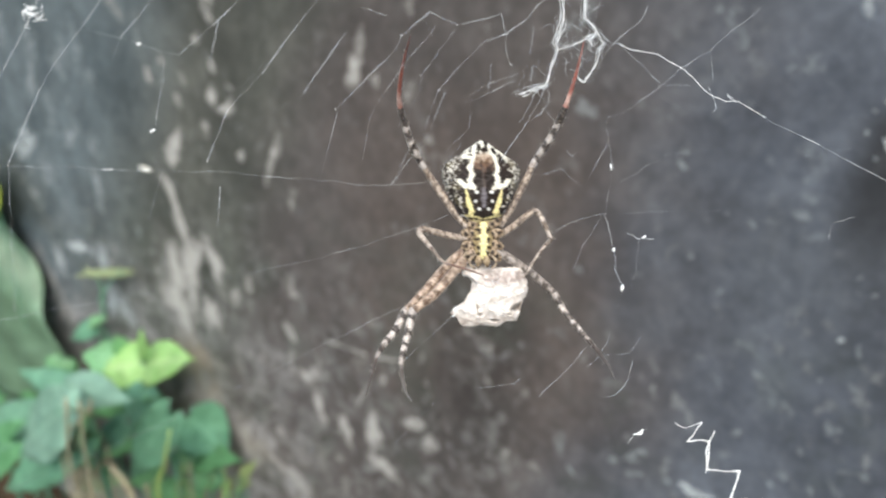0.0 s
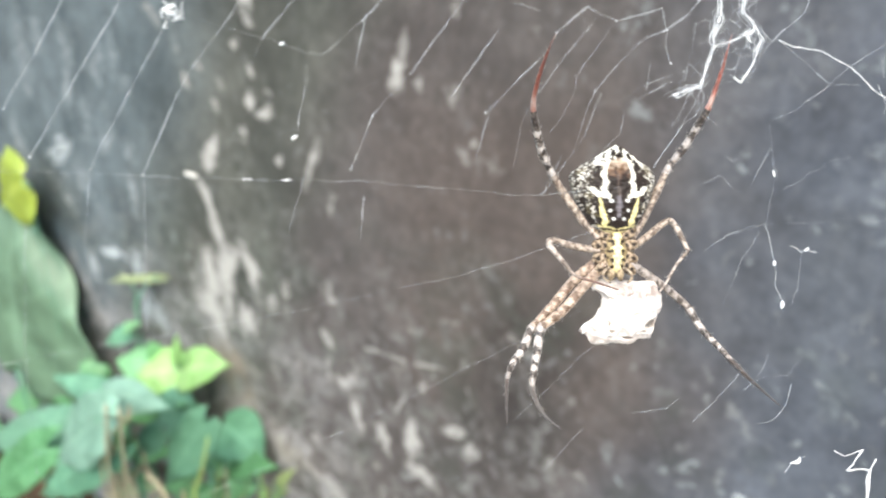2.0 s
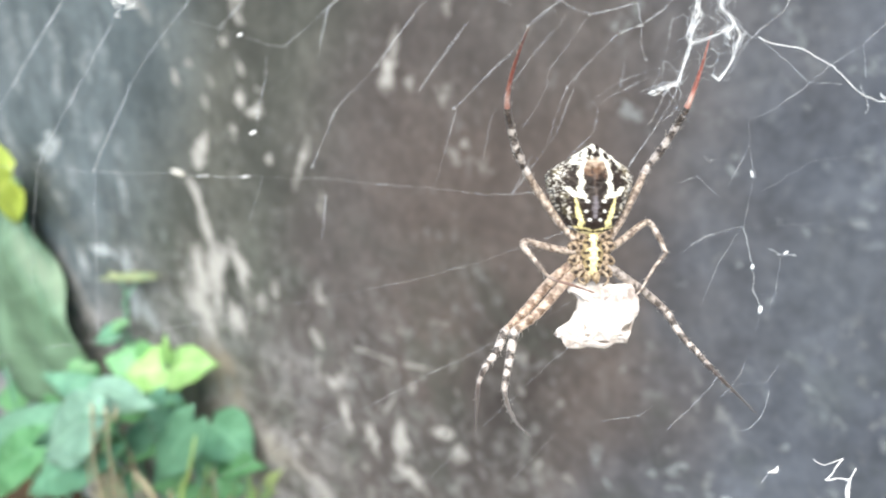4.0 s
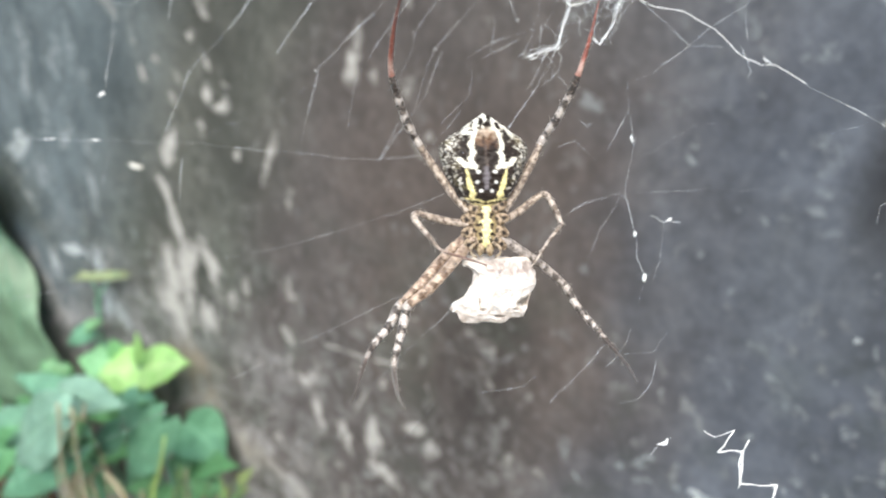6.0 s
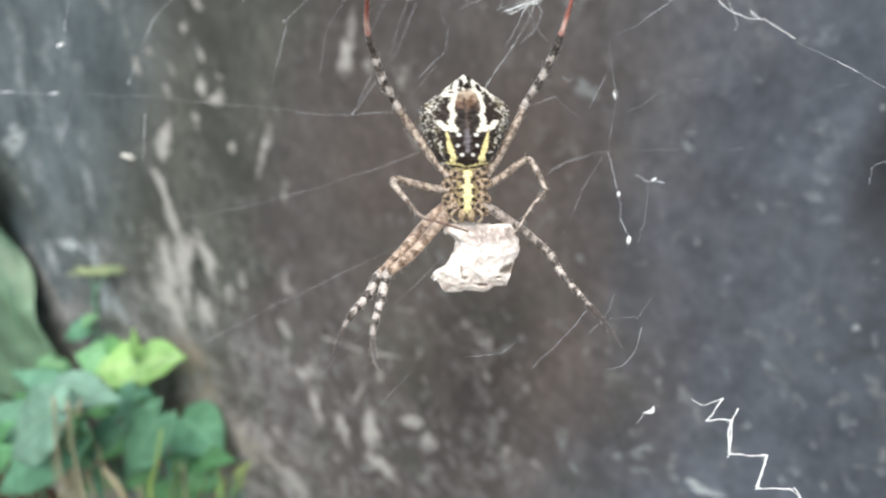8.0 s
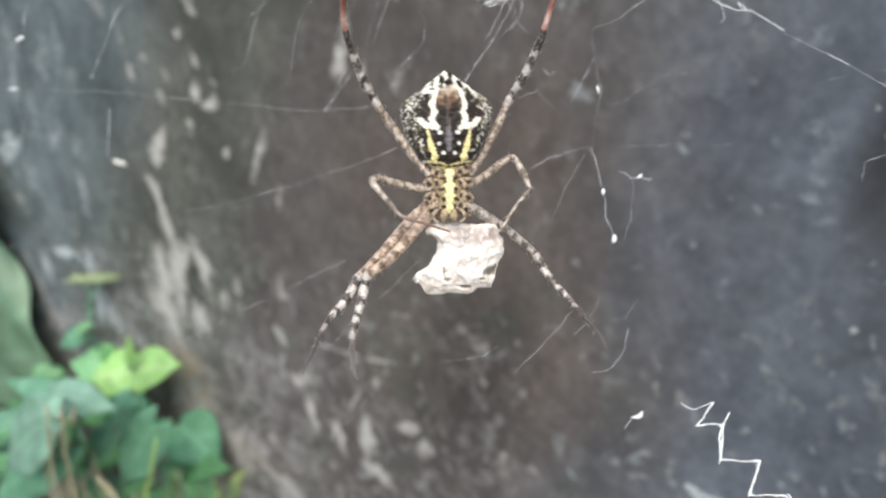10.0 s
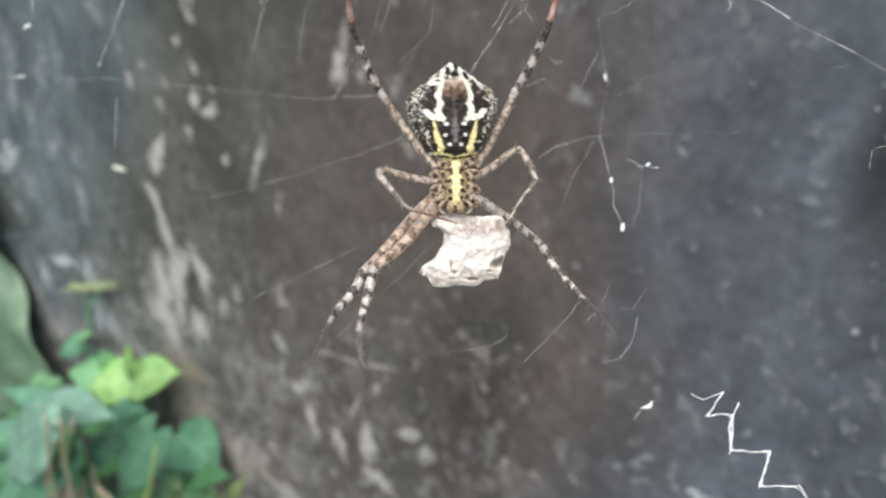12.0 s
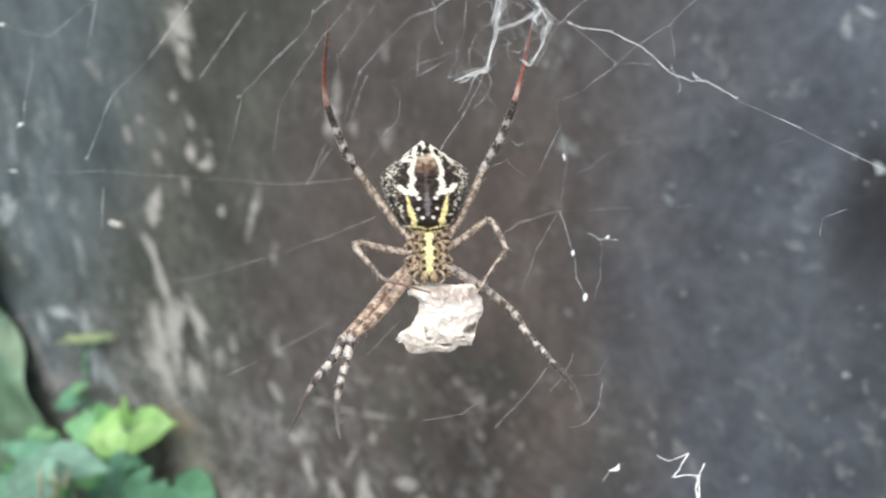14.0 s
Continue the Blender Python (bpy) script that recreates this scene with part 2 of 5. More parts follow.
def box(bm, x0, y0, z0, x1, y1, z1):
    v = [bm.verts.new((x, y, z)) for x in (x0, x1) for y in (y0, y1) for z in (z0, z1)]
    for f in ((0, 1, 3, 2), (4, 6, 7, 5), (0, 4, 5, 1), (2, 3, 7, 6), (0, 2, 6, 4), (1, 5, 7, 3)):
        bm.faces.new([v[i] for i in f])


def smooth_line(points, steps):
    """A Catmull-Rom line through the points."""
    p = [Vector(q) for q in points]
    p = [2 * p[0] - p[1]] + p + [2 * p[-1] - p[-2]]
    out = []
    for i in range(1, len(p) - 2):
        a, b, c, d = p[i - 1:i + 3]
        for k in range(steps):
            s = k / steps
            out.append(0.5 * ((2 * b) + (c - a) * s + (2 * a - 5 * b + 4 * c - d) * s * s + (3 * b - a - 3 * c + d) * s ** 3))
    out.append(p[-2])
    return out


def tube(bm, line, radius, sides=8, colour=None, layer=None, flat=1.0):
    """A closed tube along a line; radius and colour are functions of the share of its length."""
    length = [0.0]
    for a, b in zip(line, line[1:]):
        length.append(length[-1] + (b - a).length)
    rings, side = [], None
    for i, p in enumerate(line):
        ahead = (line[min(i + 1, len(line) - 1)] - line[max(i - 1, 0)]).normalized()
        side = (Vector((0.13, 0.31, 0.94)) if side is None else side)
        side = (side - ahead * side.dot(ahead)).normalized()
        up = ahead.cross(side)
        s = length[i] / length[-1]
        r = radius(s)
        ring = []
        for k in range(sides):
            a = 2 * math.pi * k / sides
            out = side * math.cos(a) * flat + up * math.sin(a)
            v = bm.verts.new(p + out * r)
            if layer:
                v[layer] = (*colour(s, v.co, out), 1)
            ring.append(v)
        rings.append(ring)
    for a, b in zip(rings, rings[1:]):
        for k in range(sides):
            bm.faces.new((a[k], a[(k + 1) % sides], b[(k + 1) % sides], b[k]))
    bm.faces.new(rings[0][::-1])
    bm.faces.new(rings[-1])
    return rings


def lerp_table(table, s):
    for (a, u), (b, v) in zip(table, table[1:]):
        if s <= b:
            k = max(0.0, (s - a) / (b - a))
            return u + (v - u) * k
    return table[-1][1]


def near_line(x, y, pts):
    """The distance from (x, y) to a broken line."""
    best = 1e9
    for (ax, ay), (bx, by) in zip(pts, pts[1:]):
        dx, dy = bx - ax, by - ay
        k = max(0.0, min(1.0, ((x - ax) * dx + (y - ay) * dy) / (dx * dx + dy * dy + 1e-12)))
        best = min(best, math.hypot(x - ax - k * dx, y - ay - k * dy))
    return best


def blend(a, b, k):
    k = max(0.0, min(1.0, k))
    return tuple(u + (v - u) * k for u, v in zip(a, b))


# ---- wall and ground ----
WALL_Y = 0.3484
bm = bmesh.new()
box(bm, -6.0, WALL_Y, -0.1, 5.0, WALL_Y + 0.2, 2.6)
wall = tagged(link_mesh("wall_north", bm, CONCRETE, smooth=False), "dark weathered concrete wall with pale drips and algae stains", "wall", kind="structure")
bm = bmesh.new()
N = 90
grid = {}
for i in range(N + 1):
    for j in range(N + 1):
        u, v = (i / N * 2 - 1), (j / N * 2 - 1)
        x, y = 60 * u * abs(u) ** 2.2 - 0.6, 60 * v * abs(v) ** 2.2
        h = 0.02 * noise.noise(Vector((x * 6, y * 6, 0))) + 0.01 * noise.noise(Vector((x * 19, y * 19, 4)))
        grid[i, j] = bm.verts.new((x, y, h - 0.01))
for i in range(N):
    for j in range(N):
        bm.faces.new((grid[i, j], grid[i + 1, j], grid[i + 1, j + 1], grid[i, j + 1]))
tagged(link_mesh("ground", bm, SOIL), "dark brown soil with leaf litter", "ground", kind="structure")


def crust(x0, z0, x1, z1, w, cover, seed):
    """A thin ragged crust on the wall, from one end to the other, fading towards its rim."""
    far = max(0.0, min(1.0, (x0 + 0.22) / 0.1))
    cover, w = cover * (1.12 - 0.30 * far), w * (0.86 - 0.12 * far)
    b = bmesh.new()
    layer = b.verts.layers.float_color.new("cover")
    n, mid = 28, Vector(((x0 + x1) / 2, 0, (z0 + z1) / 2))
    ahead = Vector((x1 - x0, 0, z1 - z0))
    half = ahead.length / 2
    ahead = ahead.normalized() if half > 1e-6 else Vector((0, 0, 1))
    side = Vector((ahead.z, 0, -ahead.x))
    centre = b.verts.new((0, -0.00022, 0))
    centre[layer] = (cover, cover, cover, 1)
    rings = []
    for share, lift, k in ((0.3, -0.00022, 0.92), (0.6, -0.00021, 0.66), (0.9, -0.00020, 0.32), (1.2, -0.00019, 0.0), (1.5, -0.00018, -0.5), (1.51, 0.0001, -0.5)):
        ring = []
        for i in range(n):
            a = 2 * math.pi * i / n
            c, q = math.cos(a), math.sin(a)
            r = share * (1 + 0.55 * noise.noise(Vector((c * 1.2 + seed * 3.7, q * 1.2, seed))) + 0.35 * noise.noise(Vector((c * 2.6 + seed, q * 2.6, seed * 2.3))))
            p = ahead * c * r * (half + w * 0.62) + side * q * r * w * 0.62
            v = b.verts.new((p.x, lift, p.z))
            f = cover * k if k > 0 else k
            v[layer] = (f, f, f, 1)
            ring.append(v)
        rings.append(ring)
    for i in range(n):
        j = (i + 1) % n
        b.faces.new((centre, rings[0][j], rings[0][i]))
        for p, q in zip(rings, rings[1:]):
            b.faces.new((p[i], p[j], q[j], q[i]))
    bmesh.ops.recalc_face_normals(b, faces=b.faces)
    ob = link_mesh("lichen_patch", b, LICHEN if far < 0.5 and mid.x > -0.58 else MINERAL, wall, smooth=False)
    ob.matrix_basis = Matrix.Translation((mid.x, WALL_Y, mid.z))
    return ob


def build_crusts():
    # both ends (x, z), width and cover of each pale crust on the wall
    for k, q in enumerate(((-0.534, 0.523, -0.523, 0.499, 0.0126, 0.90), (-0.523, 0.499, -0.516, 0.462, 0.0146, 0.90), (-0.504, 0.465, -0.523, 0.426, 0.0290, 0.90), (-0.482, 0.467, -0.476, 0.442, 0.0233, 0.90), (-0.538, 0.447, -0.540, 0.418, 0.0259, 0.90), (-0.506, 0.563, -0.518, 0.543, 0.0134, 0.90), (-0.519, 0.541, -0.519, 0.541, 0.0185, 0.90), (-0.535, 0.613, -0.532, 0.601, 0.0096, 0.70), (-0.451, 0.660, -0.447, 0.655, 0.0095, 0.70), (-0.468, 0.640, -0.468, 0.640, 0.0080, 0.90), (-0.454, 0.623, -0.451, 0.619, 0.0080, 0.80), (-0.457, 0.601, -0.457, 0.596, 0.0110, 0.90), (-0.448, 0.589, -0.437, 0.594, 0.0095, 0.90), (-0.469, 0.574, -0.469, 0.574, 0.0101, 0.90))):
        crust(*q, k + 0.3)
    for k, q in enumerate(((-0.431, 0.557, -0.431, 0.557, 0.0097, 0.90), (-0.389, 0.579, -0.406, 0.544, 0.0084, 0.75), (-0.500, 0.594, -0.499, 0.589, 0.0081, 0.60), (-0.513, 0.619, -0.513, 0.619, 0.0088, 0.60), (-0.380, 0.536, -0.381, 0.524, 0.0065, 0.50), (-0.389, 0.462, -0.387, 0.451, 0.0094, 0.60), (-0.652, 0.419, -0.666, 0.400, 0.0166, 0.80), (-0.747, 0.395, -0.745, 0.375, 0.0151, 0.70), (-0.712, 0.412, -0.699, 0.415, 0.0082, 1.00), (-0.768, 0.524, -0.753, 0.526, 0.0069, 1.00), (-0.782, 0.503, -0.748, 0.516, 0.0198, 0.90), (-0.637, 0.532, -0.642, 0.518, 0.0097, 0.30), (-0.735, 0.499, -0.722, 0.476, 0.0136, 0.35), (-0.641, 0.484, -0.646, 0.468, 0.0154, 0.30))):
        crust(*q, k + 14.3)
    for k, q in enumerate(((-0.477, 0.535, -0.477, 0.535, 0.0152, 0.30), (-0.640, 0.367, -0.632, 0.353, 0.0338, 0.60), (-0.544, 0.406, -0.540, 0.382, 0.0434, 0.80), (-0.497, 0.412, -0.496, 0.395, 0.0269, 0.80), (-0.489, 0.610, -0.489, 0.610, 0.0107, 0.40), (-0.440, 0.447, -0.441, 0.443, 0.0119, 0.70), (-0.457, 0.429, -0.457, 0.426, 0.0124, 0.50), (-0.519, 0.438, -0.519, 0.394, 0.0187, 0.70), (-0.397, 0.417, -0.397, 0.417, 0.0115, 0.90), (-0.383, 0.379, -0.379, 0.380, 0.0145, 0.80), (-0.371, 0.370, -0.368, 0.343, 0.0104, 0.75), (-0.342, 0.352, -0.341, 0.334, 0.0128, 0.85), (-0.318, 0.393, -0.327, 0.372, 0.0044, 0.60), (-0.313, 0.367, -0.311, 0.343, 0.0146, 0.90))):
        crust(*q, k + 28.3)
    for k, q in enumerate(((-0.310, 0.328, -0.296, 0.322, 0.0149, 0.90), (-0.273, 0.380, -0.268, 0.382, 0.0104, 0.90), (-0.256, 0.372, -0.254, 0.372, 0.0113, 0.70), (-0.299, 0.411, -0.299, 0.406, 0.0064, 0.80), (-0.421, 0.306, -0.421, 0.306, 0.0134, 0.70), (-0.470, 0.286, -0.466, 0.259, 0.0330, 0.60), (-0.443, 0.270, -0.416, 0.261, 0.0141, 0.60), (-0.358, 0.423, -0.332, 0.423, 0.0044, 0.60), (-0.332, 0.423, -0.308, 0.425, 0.0048, 0.60), (-0.308, 0.425, -0.281, 0.431, 0.0051, 0.60), (-0.279, 0.469, -0.268, 0.472, 0.0057, 0.40), (-0.224, 0.474, -0.221, 0.475, 0.0132, 0.35), (-0.262, 0.427, -0.256, 0.411, 0.0054, 0.40), (-0.193, 0.395, -0.193, 0.391, 0.0040, 0.50))):
        crust(*q, k + 42.3)
    for k, q in enumerate(((-0.562, 0.190, -0.550, 0.196, 0.0209, 0.50), (-0.366, 0.398, -0.363, 0.399, 0.0099, 0.50), (-0.396, 0.396, -0.397, 0.391, 0.0084, 0.40), (-0.433, 0.378, -0.433, 0.378, 0.0149, 0.30), (-0.244, 0.396, -0.244, 0.388, 0.0081, 0.30), (-0.350, 0.310, -0.350, 0.310, 0.0106, 0.40), (-0.467, 0.369, -0.470, 0.355, 0.0160, 0.30), (-0.439, 0.450, -0.440, 0.445, 0.0091, 0.50), (-0.390, 0.460, -0.392, 0.450, 0.0084, 0.50), (-0.101, 0.617, -0.101, 0.617, 0.0034, 0.50), (-0.077, 0.644, -0.075, 0.644, 0.0045, 0.40), (-0.092, 0.564, -0.092, 0.564, 0.0054, 0.50), (-0.119, 0.545, -0.119, 0.545, 0.0059, 0.40))):
        crust(*q, k + 56.3)
    for k, q in enumerate(((-0.078, 0.590, -0.078, 0.590, 0.0040, 0.35), (-0.059, 0.591, -0.056, 0.591, 0.0047, 0.35), (-0.028, 0.638, -0.028, 0.638, 0.0029, 0.80), (-0.023, 0.628, -0.023, 0.627, 0.0027, 0.70), (-0.153, 0.540, -0.151, 0.540, 0.0064, 0.40), (-0.051, 0.632, -0.050, 0.627, 0.0087, 0.22), (-0.064, 0.622, -0.063, 0.618, 0.0061, 0.22), (-0.094, 0.636, -0.087, 0.636, 0.0063, 0.20), (-0.043, 0.587, -0.036, 0.589, 0.0061, 0.20), (-0.104, 0.435, -0.102, 0.436, 0.0055, 0.70), (-0.111, 0.426, -0.105, 0.428, 0.0043, 0.50), (-0.154, 0.424, -0.154, 0.417, 0.0072, 0.35), (-0.176, 0.389, -0.172, 0.391, 0.0078, 0.50), (-0.195, 0.392, -0.195, 0.392, 0.0081, 0.40))):
        crust(*q, k + 70.3)
    for k, q in enumerate(((-0.078, 0.422, -0.060, 0.425, 0.0060, 0.70), (-0.018, 0.541, -0.018, 0.541, 0.0036, 0.80), (-0.011, 0.540, -0.010, 0.535, 0.0029, 0.50), (-0.023, 0.517, -0.023, 0.517, 0.0034, 0.50), (-0.011, 0.493, -0.010, 0.493, 0.0047, 0.35), (-0.005, 0.469, -0.001, 0.471, 0.0048, 0.40), (0.006, 0.473, 0.007, 0.473, 0.0038, 0.50), (-0.084, 0.424, -0.084, 0.421, 0.0062, 0.45), (-0.053, 0.510, -0.041, 0.506, 0.0030, 0.30), (-0.077, 0.549, -0.075, 0.550, 0.0040, 0.35), (-0.012, 0.566, -0.009, 0.567, 0.0022, 0.50), (-0.054, 0.472, -0.054, 0.472, 0.0043, 0.40), (-0.209, 0.470, -0.209, 0.466, 0.0065, 0.50), (-0.182, 0.445, -0.180, 0.446, 0.0073, 0.30))):
        crust(*q, k + 84.3)
    for k, q in enumerate(((-0.034, 0.491, -0.034, 0.491, 0.0101, 0.20), (-0.085, 0.509, -0.081, 0.510, 0.0109, 0.20), (-0.448, 0.693, -0.449, 0.670, 0.0219, 0.95), (-0.457, 0.698, -0.440, 0.694, 0.0128, 0.60), (-0.040, 0.692, -0.037, 0.686, 0.0061, 0.85), (-0.034, 0.695, -0.030, 0.693, 0.0036, 0.76), (-0.048, 0.598, -0.043, 0.596, 0.0072, 0.30), (-0.060, 0.665, -0.051, 0.661, 0.0133, 0.22), (-0.094, 0.686, -0.086, 0.672, 0.0142, 0.20))):
        crust(*q, k + 98.3)
    for k, q in enumerate(((-0.046, 0.621, -0.042, 0.606, 0.0116, 0.20), (-0.127, 0.636, -0.105, 0.635, 0.0081, 0.25), (-0.104, 0.612, -0.102, 0.610, 0.0049, 0.50), (-0.307, 0.657, -0.310, 0.641, 0.0078, 0.55), (-0.312, 0.640, -0.315, 0.628, 0.0136, 0.80), (-0.298, 0.629, -0.295, 0.626, 0.0078, 0.50), (-0.267, 0.632, -0.271, 0.624, 0.0096, 0.40), (-0.274, 0.626, -0.272, 0.623, 0.0082, 0.45), (-0.257, 0.600, -0.255, 0.597, 0.0060, 0.45), (-0.266, 0.592, -0.260, 0.585, 0.0077, 0.40), (-0.269, 0.679, -0.269, 0.670, 0.0083, 0.40), (-0.245, 0.588, -0.239, 0.585, 0.0111, 0.35), (-0.218, 0.667, -0.216, 0.664, 0.0057, 0.30), (-0.160, 0.679, -0.166, 0.670, 0.0109, 0.30))):
        crust(*q, k + 112.3)
    for k, q in enumerate(((-0.161, 0.632, -0.149, 0.629, 0.0086, 0.40), (-0.674, 0.603, -0.656, 0.599, 0.0177, 0.35), (-0.626, 0.598, -0.620, 0.588, 0.0112, 0.30), (-0.796, 0.629, -0.801, 0.585, 0.0352, 0.30), (-0.711, 0.630, -0.706, 0.605, 0.0232, 0.30), (-0.633, 0.628, -0.637, 0.604, 0.0279, 0.25), (-0.573, 0.661, -0.563, 0.655, 0.0121, 0.35), (-0.541, 0.654, -0.537, 0.616, 0.0119, 0.25), (-0.694, 0.575, -0.704, 0.536, 0.0210, 0.25))):
        crust(*q, k + 126.3)
    for k, q in enumerate(((-0.399, 0.419, -0.393, 0.413, 0.0114, 0.70), (-0.376, 0.384, -0.370, 0.386, 0.0149, 0.50), (-0.369, 0.351, -0.364, 0.340, 0.0094, 0.65), (-0.344, 0.353, -0.341, 0.333, 0.0099, 0.45), (-0.437, 0.449, -0.438, 0.445, 0.0076, 0.30), (-0.397, 0.463, -0.397, 0.458, 0.0069, 0.30), (-0.315, 0.363, -0.312, 0.337, 0.0151, 0.80), (-0.275, 0.379, -0.265, 0.384, 0.0110, 0.80), (-0.257, 0.375, -0.257, 0.366, 0.0119, 0.70), (-0.300, 0.410, -0.300, 0.404, 0.0090, 0.55), (-0.264, 0.441, -0.264, 0.437, 0.0078, 0.35), (-0.315, 0.325, -0.294, 0.321, 0.0116, 0.60), (-0.424, 0.304, -0.421, 0.302, 0.0136, 0.45), (-0.430, 0.328, -0.432, 0.325, 0.0110, 0.35))):
        crust(*q, k + 140.3)
    for k, q in enumerate(((-0.470, 0.276, -0.439, 0.270, 0.0255, 0.55), (-0.418, 0.266, -0.384, 0.249, 0.0169, 0.50), (-0.376, 0.403, -0.362, 0.403, 0.0099, 0.35), (-0.221, 0.477, -0.216, 0.462, 0.0194, 0.22), (-0.211, 0.446, -0.207, 0.440, 0.0059, 0.30), (-0.194, 0.395, -0.191, 0.375, 0.0068, 0.25), (-0.159, 0.423, -0.152, 0.411, 0.0079, 0.35), (-0.173, 0.393, -0.171, 0.389, 0.0080, 0.40), (-0.113, 0.426, -0.102, 0.438, 0.0055, 0.70), (-0.121, 0.422, -0.119, 0.423, 0.0080, 0.40), (-0.114, 0.416, -0.099, 0.419, 0.0061, 0.42), (-0.086, 0.424, -0.084, 0.421, 0.0050, 0.50), (-0.078, 0.422, -0.064, 0.423, 0.0075, 4.00), (-0.030, 0.455, -0.029, 0.454, 0.0061, 0.30))):
        crust(*q, k + 154.3)
    for k, q in enumerate(((-0.015, 0.495, -0.013, 0.489, 0.0061, 0.42), (-0.007, 0.463, -0.004, 0.454, 0.0061, 0.40), (-0.019, 0.541, -0.019, 0.540, 0.0027, 1.10), (-0.011, 0.540, -0.010, 0.534, 0.0027, 0.40), (0.005, 0.472, 0.007, 0.471, 0.0049, 0.40), (-0.042, 0.499, -0.041, 0.496, 0.0063, 0.20), (-0.058, 0.471, -0.056, 0.469, 0.0050, 0.28), (-0.017, 0.565, -0.014, 0.566, 0.0019, 0.60), (-0.058, 0.536, -0.055, 0.536, 0.0059, 0.20), (-0.326, 0.417, -0.316, 0.414, 0.0164, 0.30), (-0.402, 0.383, -0.390, 0.376, 0.0098, 0.30), (-0.439, 0.358, -0.439, 0.341, 0.0122, 0.25), (-0.449, 0.382, -0.448, 0.366, 0.0132, 0.22), (-0.464, 0.415, -0.465, 0.404, 0.0115, 0.22))):
        crust(*q, k + 168.3)
    for k, q in enumerate(((-0.372, 0.311, -0.370, 0.299, 0.0129, 0.30), (-0.349, 0.287, -0.343, 0.278, 0.0113, 0.30), (-0.288, 0.323, -0.286, 0.306, 0.0072, 0.30), (-0.394, 0.295, -0.392, 0.278, 0.0098, 0.28), (-0.313, 0.452, -0.303, 0.453, 0.0087, 0.20), (-0.407, 0.438, -0.405, 0.431, 0.0072, 0.30), (-0.167, 0.675, -0.168, 0.667, 0.0031, 0.45), (-0.107, 0.636, -0.106, 0.635, 0.0034, 0.30), (-0.103, 0.618, -0.102, 0.615, 0.0034, 0.40), (-0.093, 0.565, -0.093, 0.562, 0.0034, 0.35), (-0.066, 0.588, -0.064, 0.586, 0.0043, 0.28), (-0.018, 0.573, -0.017, 0.574, 0.0031, 0.30), (-0.078, 0.644, -0.077, 0.643, 0.0051, 0.20))):
        crust(*q, k + 182.3)
    for k, q in enumerate(((-0.020, 0.635, -0.018, 0.633, 0.0038, 2.00), (-0.028, 0.648, -0.026, 0.647, 0.0026, 0.55), (-0.024, 0.652, -0.023, 0.651, 0.0016, 0.60), (-0.027, 0.665, -0.024, 0.664, 0.0013, 0.70), (-0.036, 0.644, -0.028, 0.645, 0.0011, 0.40), (-0.122, 0.639, -0.119, 0.638, 0.0039, 0.20), (-0.378, 0.544, -0.380, 0.531, 0.0081, 0.35), (-0.473, 0.537, -0.474, 0.532, 0.0102, 0.30), (-0.465, 0.644, -0.465, 0.640, 0.0073, 0.35), (-0.561, 0.657, -0.559, 0.649, 0.0116, 0.40), (-0.655, 0.620, -0.656, 0.611, 0.0120, 0.35), (-0.633, 0.539, -0.632, 0.526, 0.0153, 0.35), (-0.720, 0.494, -0.718, 0.484, 0.0194, 0.30), (-0.641, 0.500, -0.641, 0.469, 0.0135, 0.40))):
        crust(*q, k + 196.3)
    for k, q in enumerate(((-0.592, 0.508, -0.591, 0.500, 0.0115, 0.30), (-0.775, 0.459, -0.765, 0.454, 0.0216, 0.40), (-0.658, 0.419, -0.657, 0.401, 0.0158, 0.50), (-0.647, 0.379, -0.650, 0.352, 0.0184, 0.50), (-0.741, 0.394, -0.746, 0.372, 0.0115, 0.40), (-0.708, 0.415, -0.693, 0.418, 0.0078, 1.10), (-0.438, 0.446, -0.438, 0.442, 0.0064, 0.70), (-0.463, 0.430, -0.456, 0.437, 0.0054, 0.55), (-0.461, 0.434, -0.465, 0.424, 0.0057, 0.50), (-0.481, 0.408, -0.479, 0.404, 0.0125, 0.30), (-0.589, 0.457, -0.588, 0.454, 0.0107, 0.30), (-0.507, 0.355, -0.507, 0.338, 0.0103, 0.35), (-0.434, 0.380, -0.432, 0.368, 0.0109, 0.30), (-0.471, 0.437, -0.473, 0.421, 0.0091, 0.30))):
        crust(*q, k + 210.3)
    for k, q in enumerate(((-0.462, 0.679, -0.443, 0.679, 0.0182, 0.50), (-0.449, 0.661, -0.448, 0.654, 0.0063, 0.50), (-0.328, 0.677, -0.328, 0.675, 0.0037, 0.30))):
        crust(*q, k + 224.3)
    for k, q in enumerate(((-0.712, 0.604, -0.732, 0.559, 0.0179, 0.40), (-0.757, 0.642, -0.767, 0.610, 0.0203, 0.35), (-0.665, 0.614, -0.663, 0.594, 0.0124, 0.30), (-0.621, 0.598, -0.618, 0.594, 0.0175, 0.30), (-0.665, 0.568, -0.665, 0.563, 0.0153, 0.30), (-0.662, 0.542, -0.683, 0.522, 0.0207, 0.35), (-0.638, 0.531, -0.636, 0.522, 0.0179, 0.45), (-0.643, 0.500, -0.641, 0.493, 0.0198, 0.40), (-0.736, 0.489, -0.736, 0.478, 0.0217, 0.35), (-0.573, 0.661, -0.561, 0.651, 0.0080, 0.40), (-0.854, 0.512, -0.847, 0.501, 0.0348, 0.35), (-0.758, 0.517, -0.777, 0.499, 0.0184, 0.80), (-0.801, 0.573, -0.804, 0.562, 0.0225, 0.25), (-0.534, 0.611, -0.529, 0.601, 0.0078, 0.60))):
        crust(*q, k + 260.3)
